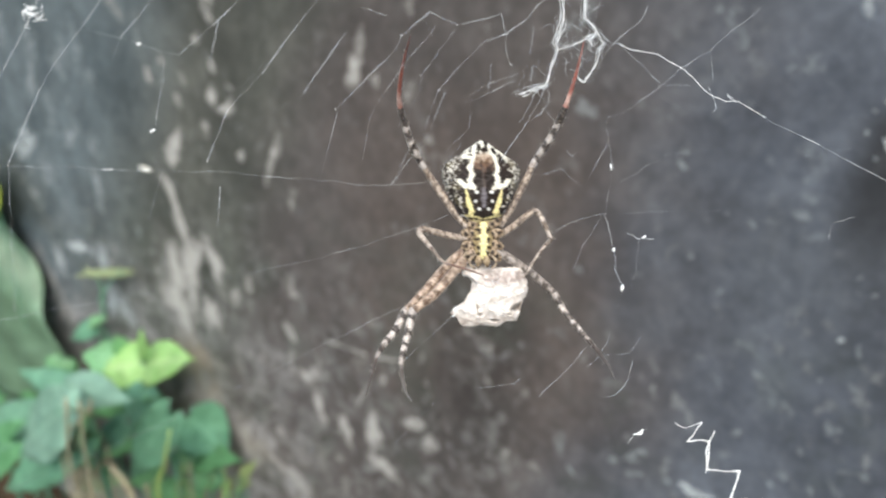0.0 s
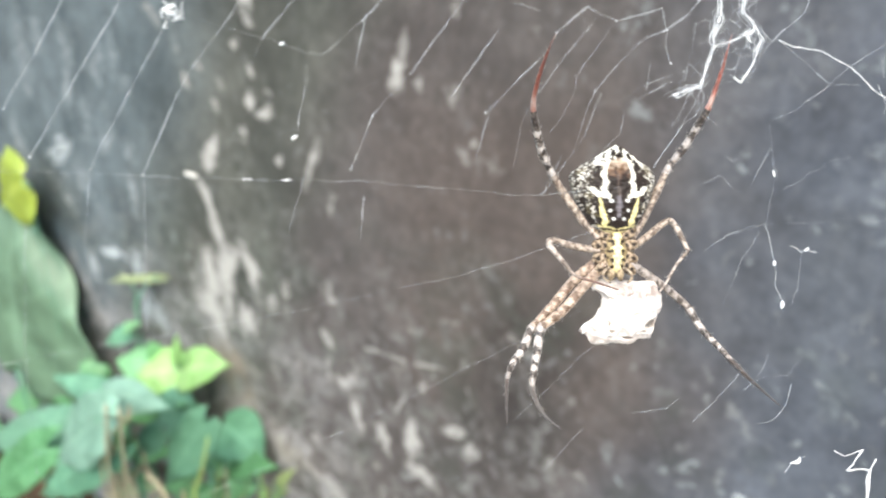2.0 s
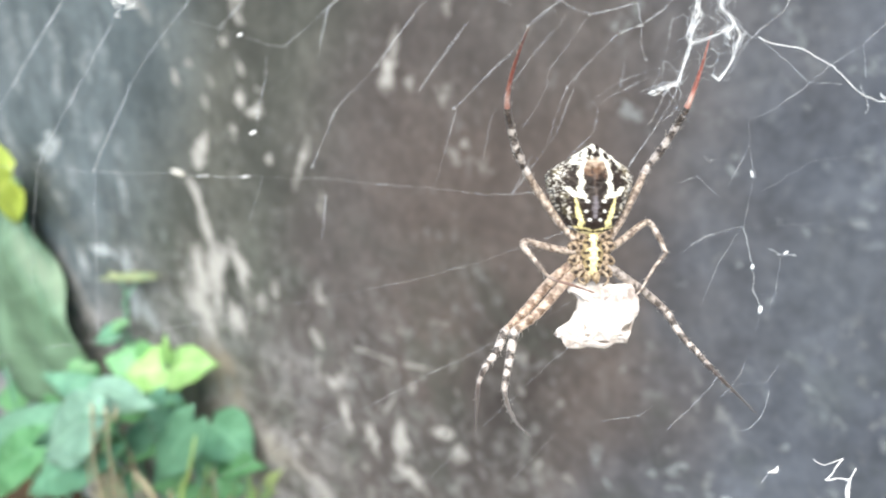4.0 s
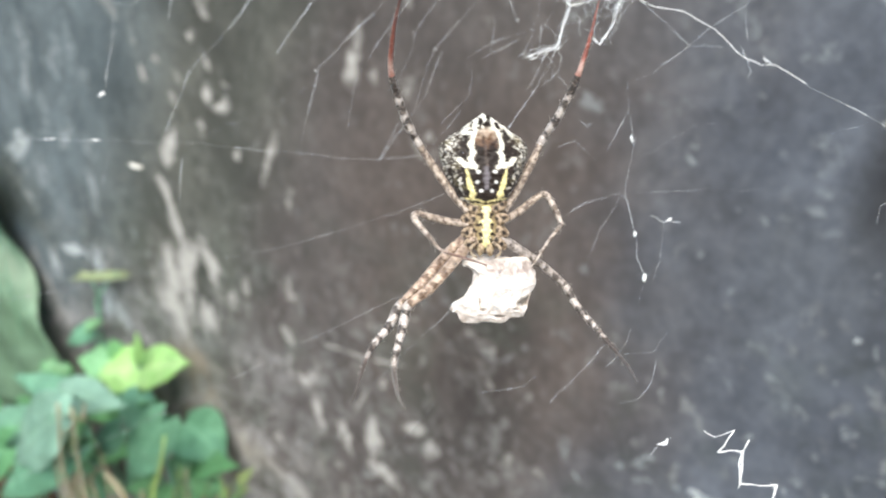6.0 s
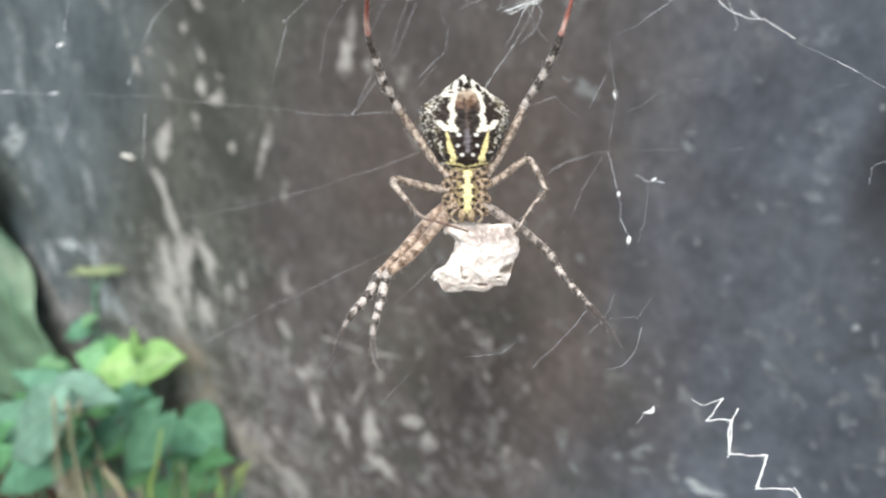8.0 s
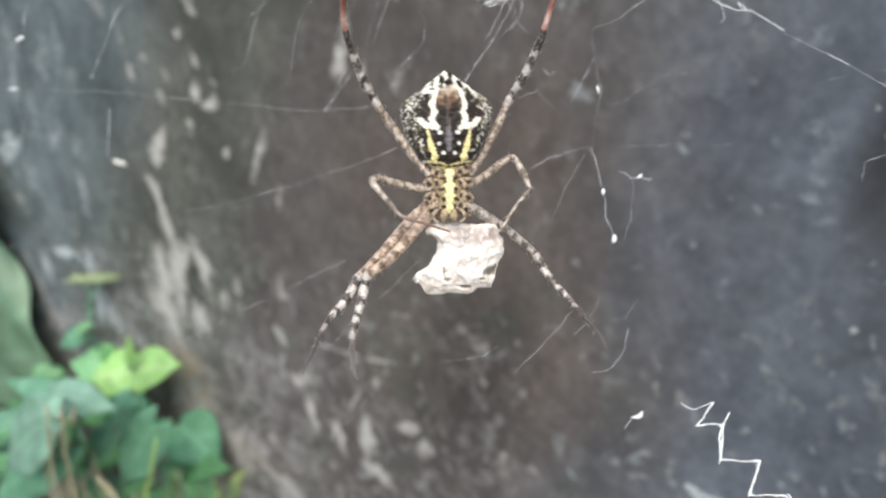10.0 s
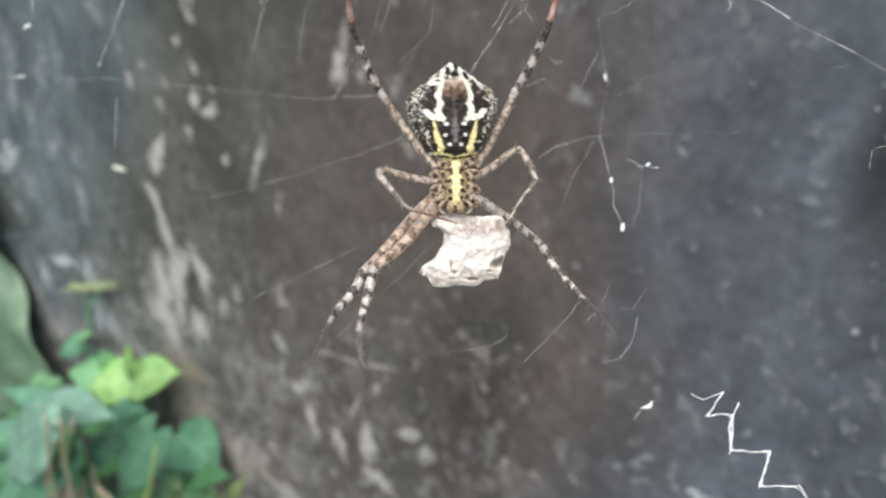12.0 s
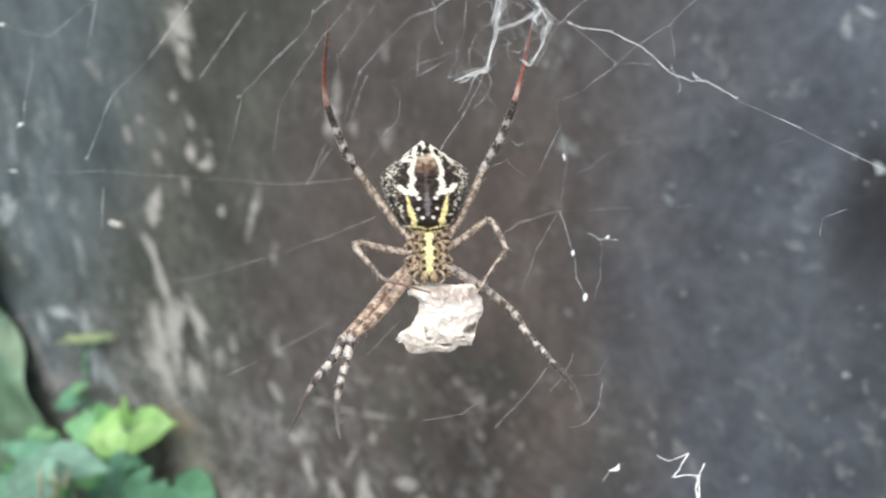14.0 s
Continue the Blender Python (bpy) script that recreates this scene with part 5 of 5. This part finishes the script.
    for k in range(16):
        u, v, a = rnd.uniform(15.2, 22.2), rnd.uniform(24.5, 34.0), rnd.uniform(0, 6.28)
        du, dv = 1.6 * math.cos(a), 1.6 * math.sin(a)
        thread([(u - du, v - dv), (u + rnd.uniform(-0.5, 0.5), v + rnd.uniform(-0.5, 0.5)), (u + du, v + dv)], rnd.uniform(0.018, 0.03), wave=0.4, seed=k * 1.7 + 40, depth=4.3)
    # side lines on the right
    thread([(24.8, 28.7), (29.9, 22.6)], 0.028, wave=0.1, depth=(4.0, 0.0))
    thread([(44.0, 33.5), (36.9, 27.5), (29.9, 22.6), (25.5, 18.9)], 0.028, wave=0.25)
    thread([(25.5, 18.9), (22.4, 17.9)], 0.016, wave=0.3)
    thread([(36.9, 27.5), (37.6, 23.6)], 0.024, wave=0.1)
    thread([(29.9, 22.6), (34.3, 22.6)], 0.018, wave=0.2)
    thread([(22.4, 17.9), (22.5, 14.6), (23.3, 11.0)], 0.030, wave=0.35)
    thread([(23.3, 11.0), (22.4, 4.9)], 0.016, wave=0.25)
    thread([(22.4, 4.9), (23.3, 2.1), (23.8, 0.0), (24.4, -3.0), (25.3, -5.6)], 0.036, wave=0.35)
    thread([(25.3, -5.6), (24.6, -8.6)], 0.018, wave=0.25)
    thread([(22.5, 14.6), (20.0, 9.6)], 0.024, wave=0.1)
    thread([(40.0, 5.6), (30.0, 5.4), (22.0, 4.9), (17.4, 3.6), (14.0, 1.6)], 0.011, wave=0.3)
    thread([(22.2, 5.0), (19.5, 0.5), (17.0, -5.5)], 0.018, wave=0.2)
    thread([(13.2, 9.9), (16.0, 11.0), (18.9, 8.4)], 0.018, wave=0.2)
    thread([(16.8, 13.2), (17.5, 12.5), (18.4, 13.0)], 0.045, wave=0.5)
    thread([(25.8, 2.2), (27.0, 1.4), (28.2, 1.8), (29.4, 1.2)], 0.045, wave=0.5)
    thread([(27.4, 1.4), (27.6, -3.5), (26.4, -6.0)], 0.018, wave=0.3)
    # faint lines lower down and to the side
    thread([(-17.8, -27.2), (-9.3, -18.9), (0.0, -10.3), (3.2, -7.4)], 0.013, wave=0.12)
    thread([(-6.4, -26.5), (-0.9, -20.7)], 0.012, wave=0.12)
    thread([(-51.1, 10.5), (-51.8, -7.5)], 0.024, wave=0.1)
    thread([(24.4, 9.6), (31.1, 13.0), (38.6, 14.3), (42.3, 14.1)], 0.009, wave=0.3)
    thread([(49.3, 12.6), (55.3, 14.1), (59.8, 14.7)], 0.013, wave=0.2)
    # ravelled ends by the front foot
    thread([(20.4, -16.6), (21.4, -15.9), (23.2, -15.2), (26.9, -15.0), (28.6, -12.6)], 0.028, wave=0.25)
    thread([(27.4, -16.2), (26.9, -18.4), (26.2, -19.7), (24.9, -21.2), (22.8, -21.3)], 0.032, wave=0.2)
    thread([(21.8, -15.6), (23.0, -13.8), (23.8, -12.0)], 0.03, wave=0.25)
    thread([(4.9, -19.2), (9.9, -19.0), (11.5, -17.5)], 0.028, wave=0.25)
    thread([(13.6, -21.0), (18.3, -16.1), (20.2, -13.9)], 0.028, wave=0.3)
    thread([(27.0, -28.6), (27.8, -27.2), (29.0, -27.1), (29.8, -26.2)], 0.04, wave=0.3)
    thread([(57.4, 1.2), (57.8, 3.7), (59.5, 4.4), (61.5, 4.8)], 0.028, wave=0.3)
    # zigzag ribbon
    zig = [(34.3, -25.6), (35.9, -26.7), (38.5, -25.8), (36.4, -28.7), (39.9, -28.8), (39.6, -33.4), (45.1, -33.6), (43.7, -38.2), (49.0, -38.6), (51.4, -41.4), (49.8, -44.0), (54.5, -45.2)]
    thread(zig[:3], 0.055, "zigzag_band", DENSE_SILK, 0.2)
    thread(zig[2:], 0.085, "zigzag_band", DENSE_SILK, 0.25, "dense white zigzag silk ribbon")
    thread([(39.9, -28.8), (39.3, -30.5), (39.6, -33.4)], 0.14, "zigzag_band", DENSE_SILK, 0.3)
    thread([(39.9, -28.8), (40.7, -27.3)], 0.09, "zigzag_band", DENSE_SILK, 0.2)
    for k in range(3, len(zig) - 1):
        (ax, ay), (cx, cy), (ex, ey) = zig[k - 1:k + 2]
        for share in (0.08, 0.15, 0.23):
            p = (cx + (ax - cx) * share, cy + (ay - cy) * share)
            q = (cx + (ex - cx) * share, cy + (ey - cy) * share)
            thread([p, ((p[0] + q[0]) / 2 * 0.8 + cx * 0.2, (p[1] + q[1]) / 2 * 0.8 + cy * 0.2), q], 0.07 - 0.12 * share, "zigzag_band", DENSE_SILK if share < 0.2 else SILK, 0.1, "", k + share)
    for p, q in zip(zig[4::2], zig[5::2]):
        thread([p, ((p[0] + q[0]) / 2 + 0.1, (p[1] + q[1]) / 2), q], 0.1, "zigzag_band", DENSE_SILK, 0.35, "", p[0])
    for u, v, w, h, lean in ((25.3, -5.5, 0.52, 1.0, 12), (23.9, -0.1, 0.34, 0.65, 5), (23.4, 2.0, 0.26, 0.6, 0), (23.1, 11.3, 0.22, 0.9, -10), (22.5, 14.6, 0.3, 0.5, 0), (28.3, 1.7, 0.22, 0.7, 60),
                             (28.8, -27.0, 0.5, 0.95, 70), (29.1, -26.7, 0.3, 0.8, 20), (28.2, -27.1, 0.25, 0.9, 85), (-35.2, 14.3, 0.42, 0.8, 60), (-36.2, 9.6, 0.08, 1.2, 88), (-40.4, 9.6, 0.08, 1.2, 88), (-36.2, 24.4, 0.32, 0.6, 70), (25.5, 18.9, 0.2, 0.3, 0)):
        bead(u, v, w, h, lean)
    # a tuft of fluff caught in the web
    rnd = random.Random(11)
    for _ in range(16):
        a, r = rnd.uniform(0, 6.28), rnd.uniform(0.2, 1.2)
        c = (-47.5 + math.cos(a) * r * 0.7, 26.7 + math.sin(a) * r)
        thread([c, (c[0] + rnd.uniform(-0.8, 0.8), c[1] + rnd.uniform(-0.9, 0.9)), (c[0] + rnd.uniform(-1, 1), c[1] + rnd.uniform(-1, 1))], 0.05, "fluff", DENSE_SILK, 0.6)


build_web()


# ---- plants at the wall's foot ----
OPEN = Vector((0.0, -0.1, 0.95))  # the open side of the path, to which the leaves turn


HEART = [(0.0, 0.34), (0.05, 0.66), (0.15, 0.92), (0.28, 1.0), (0.45, 0.9), (0.62, 0.66), (0.8, 0.35), (0.93, 0.1), (1.0, 0.01)]


def leaf_mesh(base, tip, width, seed, facing, lobes=0.16):
    """A heart-shaped blade with a folded midrib, side veins and a slight droop."""
    b = bmesh.new()
    ahead = tip - base
    size = ahead.length
    ahead.normalize()
    out = (facing - ahead * facing.dot(ahead)).normalized()
    side = ahead.cross(out)
    rows, cols = 34, 9
    layer = b.verts.layers.float_color.new("vein")
    top, low = {}, {}
    for i in range(rows + 1):
        s = i / rows
        half = lerp_table(HEART, s) * width / 2
        for j in range(-cols, cols + 1):
            u = j / cols
            back = -lobes * size * (1 - s) ** 5 * abs(u)
            wob = 1 + 0.05 * noise.noise(Vector((s * 5, seed, u)))
            h = -0.10 * width * u * u + 0.07 * width * abs(u) - 0.16 * size * (s - 0.4) ** 2
            h += 0.02 * width * math.sin(18 * s + 5 * abs(u)) * abs(u) + 0.04 * width * noise.noise(Vector((s * 2.5, u * 2, seed * 3)))
            p = base + ahead * (s * size + back) + side * (u * half * wob) + out * h
            top[i, j] = b.verts.new(p)
            low[i, j] = b.verts.new(p - out * 0.0004)
            rib = math.exp(-(abs(u) * half / (0.018 * width)) ** 2)
            rib = max(rib, 0.7 * max(0.0, math.cos((s * 7.5 - abs(u) * 2.2) * 2 * math.pi)) ** 8)
            for v in (top[i, j], low[i, j]):
                v[layer] = (rib, rib, rib, 1)
    for i in range(rows):
        for j in range(-cols, cols):
            b.faces.new((top[i, j], top[i, j + 1], top[i + 1, j + 1], top[i + 1, j]))
            b.faces.new((low[i, j], low[i + 1, j], low[i + 1, j + 1], low[i, j + 1]))
        for j in (-cols, cols):
            b.faces.new((top[i, j], top[i + 1, j], low[i + 1, j], low[i, j]))
    for j in range(-cols, cols):
        b.faces.new((top[0, j + 1], top[0, j], low[0, j], low[0, j + 1]))
        b.faces.new((top[rows, j], top[rows, j + 1], low[rows, j + 1], low[rows, j]))
    bmesh.ops.recalc_face_normals(b, faces=b.faces)
    return b


def weed(name, label, root, leaves, facing=None, thick=0.0028, lobes=0.16):
    x, y = root
    foot = Vector((x, y, -0.01))
    thing = empty(name, Matrix.Translation(foot), label, "plant")
    crown = sum((a for a in (Vector(q[1]) for q in leaves)), Vector()) / len(leaves)
    crown.y = max(crown.y, y - 0.01)
    stem = smooth_line([Vector(), (crown - foot) * 0.5 + Vector((0.012, -0.004, 0)), crown - foot], 8)
    b = bmesh.new()
    tube(b, stem, lambda s: thick * (1 - 0.45 * s), 8)
    part("stem", b, LEAF_GREEN, thing)
    for k, (mat, base, tip, width) in enumerate(leaves):
        base, tip = Vector(base) - foot, Vector(tip) - foot
        blade = part("leaf", leaf_mesh(base, tip, width, k + x * 10, facing or (OPEN - (base + tip) / 2 - foot).normalized(), lobes), mat, thing)
        joint = min(stem, key=lambda p: (p - base + Vector((0, 0, 0.05))).length)
        b = bmesh.new()
        tube(b, smooth_line([joint, (joint + base) / 2 + Vector((0, 0.004, 0.008)), base + (tip - base) * 0.02], 5), lambda s: 0.0011, 6)
        part("petiole", b, LEAF_GREEN, blade)
    return thing


def grass_blade(base, tip, width, mat):
    foot = Vector((base[0], base[1], -0.01))
    a, c = Vector(base) - foot, Vector(tip) - foot
    line = smooth_line([Vector((0, 0, 0)), a * 0.55, a, (a + c) / 2, c], 6)
    b = bmesh.new()
    tube(b, line, lambda s: width / 2 * (1.0 - 0.75 * s ** 3), 8, flat=0.7)
    ob = link_mesh("grass_blade", b, mat)
    ob.matrix_world = Matrix.Translation(foot)
    return tagged(ob, "upright yellow-green grass blade among weeds", "grass", "grass blades")


def dry_stalk(base, tip, width):
    foot = Vector((base[0], base[1], -0.01))
    a, c = Vector(base) - foot, Vector(tip) - foot
    b = bmesh.new()
    tube(b, smooth_line([Vector((0.01, 0, 0)), a * 0.5 + Vector((0.01, 0, 0)), a, c], 6), lambda s: width / 2 * (1.0 - 0.4 * s), 7)
    ob = link_mesh("dry_stalk", b, STALK)
    ob.matrix_world = Matrix.Translation(foot)
    return tagged(ob, "dry beige stalk among green weeds", "stalk", "dry stalks")


def build_plants():
    weed("broad_leaf_plant", "large dull grey-green leaf of a weed at the wall's foot", (-0.800, 0.262), [
        (LEAF_GREY, (-0.890, 0.296, 0.226), (-0.850, 0.326, 0.462), 0.2950),
    ], Vector((0.08, -1.0, 0.3)).normalized())
    weed("yellow_leaf_weed", "weed with a yellow leaf beside the wall", (-0.830, 0.322), [
        (LEAF_YELLOW, (-0.775, 0.310, 0.486), (-0.872, 0.318, 0.440), 0.0860),
    ], Vector((0.6, -0.7, 0.35)).normalized(), thick=0.001, lobes=0.0)
    weed("bright_seedling", "seedling with bright yellow-green leaves against the wall", (-0.575, 0.327), [
        (LEAF_LIME, (-0.576, 0.322, 0.332), (-0.486, 0.312, 0.378), 0.0440),
        (LEAF_LIME, (-0.581, 0.322, 0.332), (-0.648, 0.312, 0.304), 0.0460),
        (LEAF_LIME, (-0.572, 0.320, 0.340), (-0.559, 0.316, 0.379), 0.0102),
        (LEAF_YOUNG, (-0.633, 0.326, 0.316), (-0.690, 0.318, 0.304), 0.0400),
        (LEAF_YOUNG, (-0.618, 0.328, 0.326), (-0.617, 0.322, 0.350), 0.0196),
        (LEAF_YOUNG, (-0.595, 0.330, 0.313), (-0.602, 0.326, 0.289), 0.0220),
    ])
    weed("wall_creeper", "small creeper with green leaves and a yellowed sliver on the wall", (-0.665, 0.341), [
        (LEAF_GREEN, (-0.669, 0.330, 0.339), (-0.716, 0.322, 0.310), 0.0208),
        (LEAF_YOUNG, (-0.682, 0.330, 0.337), (-0.634, 0.324, 0.364), 0.0134),
        (LEAF_OLIVE, (-0.604, 0.335, 0.417), (-0.709, 0.333, 0.385), 0.0095),
        (LEAF_OLIVE, (-0.656, 0.335, 0.400), (-0.669, 0.331, 0.406), 0.0049),
    ], thick=0.001)
    weed("heart_leaf_weed", "leafy weed with heart-shaped bluish green leaves below the wall", (-0.560, 0.262), [
        (LEAF_PALE, (-0.506, 0.208, 0.376), (-0.612, 0.205, 0.282), 0.0560),
        (LEAF_PALE, (-0.553, 0.238, 0.364), (-0.473, 0.246, 0.379), 0.0346),
        (LEAF_GREEN, (-0.533, 0.225, 0.327), (-0.688, 0.205, 0.202), 0.0521),
        (LEAF_GREEN, (-0.652, 0.290, 0.291), (-0.777, 0.285, 0.272), 0.0301),
        (LEAF_GREEN, (-0.649, 0.245, 0.283), (-0.918, 0.235, 0.149), 0.0505),
        (LEAF_FRESH, (-0.657, 0.215, 0.270), (-0.862, 0.205, 0.102), 0.0537),
        (LEAF_PALE, (-0.469, 0.206, 0.404), (-0.486, 0.200, 0.397), 0.0160),
        (LEAF_YOUNG, (-0.497, 0.222, 0.368), (-0.509, 0.216, 0.332), 0.0078),
        (LEAF_YOUNG, (-0.527, 0.240, 0.324), (-0.535, 0.232, 0.300), 0.0140),
    ])
    weed("round_leaf_weed", "low weed with rounded mid green leaves close to the wall", (-0.500, 0.300), [
        (LEAF_GREEN, (-0.471, 0.272, 0.345), (-0.534, 0.260, 0.255), 0.0409),
        (LEAF_GREEN, (-0.520, 0.262, 0.324), (-0.566, 0.252, 0.280), 0.0263),
        (LEAF_TEAL, (-0.554, 0.305, 0.320), (-0.570, 0.295, 0.272), 0.0343),
        (LEAF_GREEN, (-0.523, 0.326, 0.292), (-0.458, 0.318, 0.285), 0.0527),
        (LEAF_GREEN, (-0.550, 0.328, 0.280), (-0.558, 0.322, 0.240), 0.0239),
    ])
    weed("undergrowth_weed", "dark green low weed in shade at the wall's foot", (-0.860, 0.318), [
        (LEAF_DARK, (-0.912, 0.315, 0.170), (-0.983, 0.300, 0.136), 0.0432),
        (LEAF_DARK, (-0.778, 0.315, 0.233), (-0.833, 0.300, 0.201), 0.0308),
        (LEAF_DARK, (-0.720, 0.315, 0.288), (-0.718, 0.300, 0.270), 0.0341),
        (LEAF_DARK, (-0.960, 0.315, 0.115), (-0.803, 0.300, 0.178), 0.0347),
        (LEAF_DARK, (-0.767, 0.315, 0.199), (-0.657, 0.300, 0.238), 0.0364),
        (LEAF_DARK, (-1.173, 0.315, 0.015), (-1.031, 0.300, 0.043), 0.0484),
        (LEAF_DARK, (-0.827, 0.315, 0.104), (-0.856, 0.300, 0.060), 0.0381),
    ])
    weed("undergrowth_weed", "dark green low weed in shade at the wall's foot", (-0.620, 0.318), [
        (LEAF_DARK, (-0.620, 0.315, 0.273), (-0.664, 0.300, 0.251), 0.0242),
        (LEAF_DARK, (-0.678, 0.315, 0.193), (-0.578, 0.300, 0.249), 0.0287),
        (LEAF_DARK, (-0.580, 0.315, 0.198), (-0.614, 0.300, 0.184), 0.0254),
        (LEAF_DARK, (-0.742, 0.315, 0.116), (-0.626, 0.300, 0.180), 0.0365),
        (LEAF_DARK, (-0.770, 0.315, 0.140), (-0.677, 0.300, 0.178), 0.0371),
        (LEAF_DARK, (-0.637, 0.315, 0.276), (-0.540, 0.300, 0.322), 0.0265),
        (LEAF_DARK, (-0.562, 0.315, 0.308), (-0.559, 0.300, 0.286), 0.0290),
    ])
    weed("undergrowth_weed", "dark green low weed in shade at the wall's foot", (-0.450, 0.318), [
        (LEAF_DARK, (-0.517, 0.315, 0.258), (-0.520, 0.300, 0.238), 0.0247),
        (LEAF_DARK, (-0.485, 0.315, 0.252), (-0.489, 0.300, 0.237), 0.0302),
        (LEAF_DARK, (-0.535, 0.315, 0.208), (-0.583, 0.300, 0.183), 0.0282),
        (LEAF_DARK, (-0.540, 0.315, 0.207), (-0.483, 0.300, 0.216), 0.0258),
        (LEAF_DARK, (-0.507, 0.315, 0.258), (-0.422, 0.300, 0.309), 0.0284),
    ])
    grass_blade((-0.465, 0.250, 0.280), (-0.429, 0.250, 0.367), 0.0078, BLADE)
    grass_blade((-0.406, 0.275, 0.292), (-0.410, 0.275, 0.331), 0.0067, LEAF_FRESH)
    grass_blade((-0.412, 0.275, 0.289), (-0.394, 0.275, 0.321), 0.0054, BLADE)
    grass_blade((-0.479, 0.275, 0.254), (-0.458, 0.275, 0.308), 0.0049, GRASS)
    grass_blade((-0.455, 0.280, 0.262), (-0.440, 0.280, 0.303), 0.0043, LEAF_FRESH)
    grass_blade((-0.484, 0.285, 0.240), (-0.483, 0.285, 0.284), 0.0060, GRASS)
    grass_blade((-0.454, 0.285, 0.256), (-0.438, 0.285, 0.296), 0.0043, GRASS)
    grass_blade((-0.446, 0.288, 0.258), (-0.445, 0.288, 0.302), 0.0038, LEAF_FRESH)
    grass_blade((-0.401, 0.280, 0.288), (-0.388, 0.280, 0.319), 0.0040, LEAF_FRESH)
    grass_blade((-0.413, 0.282, 0.280), (-0.415, 0.282, 0.314), 0.0041, BLADE)
    grass_blade((-0.477, 0.287, 0.242), (-0.463, 0.287, 0.279), 0.0040, LEAF_YOUNG)
    grass_blade((-0.505, 0.262, 0.247), (-0.488, 0.262, 0.283), 0.0044, GRASS)
    grass_blade((-0.501, 0.280, 0.235), (-0.484, 0.280, 0.269), 0.0045, LEAF_YOUNG)
    weed("withered_seedling", "withered seedling with pale olive leaves beside green grass", (-0.365, 0.285), [
        (GRASS, (-0.409, 0.290, 0.300), (-0.379, 0.285, 0.337), 0.0114),
        (GRASS, (-0.417, 0.290, 0.284), (-0.387, 0.285, 0.314), 0.0072),
    ], thick=0.001)
    dry_stalk((-0.497, 0.245, 0.264), (-0.522, 0.245, 0.290), 0.0085)
    dry_stalk((-0.543, 0.225, 0.256), (-0.519, 0.225, 0.365), 0.0053)
    dry_stalk((-0.564, 0.228, 0.245), (-0.493, 0.228, 0.381), 0.0035)
    dry_stalk((-0.548, 0.235, 0.245), (-0.537, 0.235, 0.323), 0.0030)
    dry_stalk((-0.538, 0.240, 0.246), (-0.542, 0.240, 0.282), 0.0059)
    dry_stalk((-0.523, 0.250, 0.250), (-0.542, 0.250, 0.329), 0.0025)
    dry_stalk((-0.526, 0.245, 0.255), (-0.521, 0.245, 0.312), 0.0029)
    dry_stalk((-0.571, 0.240, 0.229), (-0.519, 0.240, 0.303), 0.0026)
    dry_stalk((-0.532, 0.226, 0.314), (-0.494, 0.226, 0.369), 0.0037)
    dry_stalk((-0.480, 0.250, 0.273), (-0.479, 0.250, 0.287), 0.0037)
    dry_stalk((-0.464, 0.280, 0.258), (-0.460, 0.280, 0.299), 0.0029)
    dry_stalk((-0.491, 0.200, 0.319), (-0.469, 0.200, 0.409), 0.0038)
    dry_stalk((-0.469, 0.203, 0.333), (-0.457, 0.203, 0.409), 0.0033)
    dry_stalk((-0.515, 0.206, 0.325), (-0.447, 0.206, 0.408), 0.0026)


build_plants()


# ---- a pale flake caught on silk between web and wall ----
def build_flake():
    at = Vector((-0.344, 0.214, 0.599))
    flake = empty("dry_flake", Matrix.Translation(at), "pale dry plant flake hanging on silk before the wall", "debris")
    b = bmesh.new()
    layer = b.verts.layers.float_color.new("marking")
    lump(b, layer, (0, 0, 0), (0.85, 0.45, -0.3), 3.8, 1.7, 0.9, lambda x, y, s: (0.8, 0.78, 0.7), 12, 12)
    part("flake", b, STALK_PALE, flake)
    for tip in ((-0.05, 0.1344, 0.03), (0.03, 0.1344, 0.035)):
        b = bmesh.new()
        tube(b, smooth_line([Vector(), Vector(tip) * 0.5 + Vector((0, 0, -0.002)), Vector(tip)], 8), lambda s: 0.00006, 5)
        part("thread", b, FAINT_SILK, flake)


build_flake()


def motions():
    """Everything but the camera hangs still."""
    return None


motions()
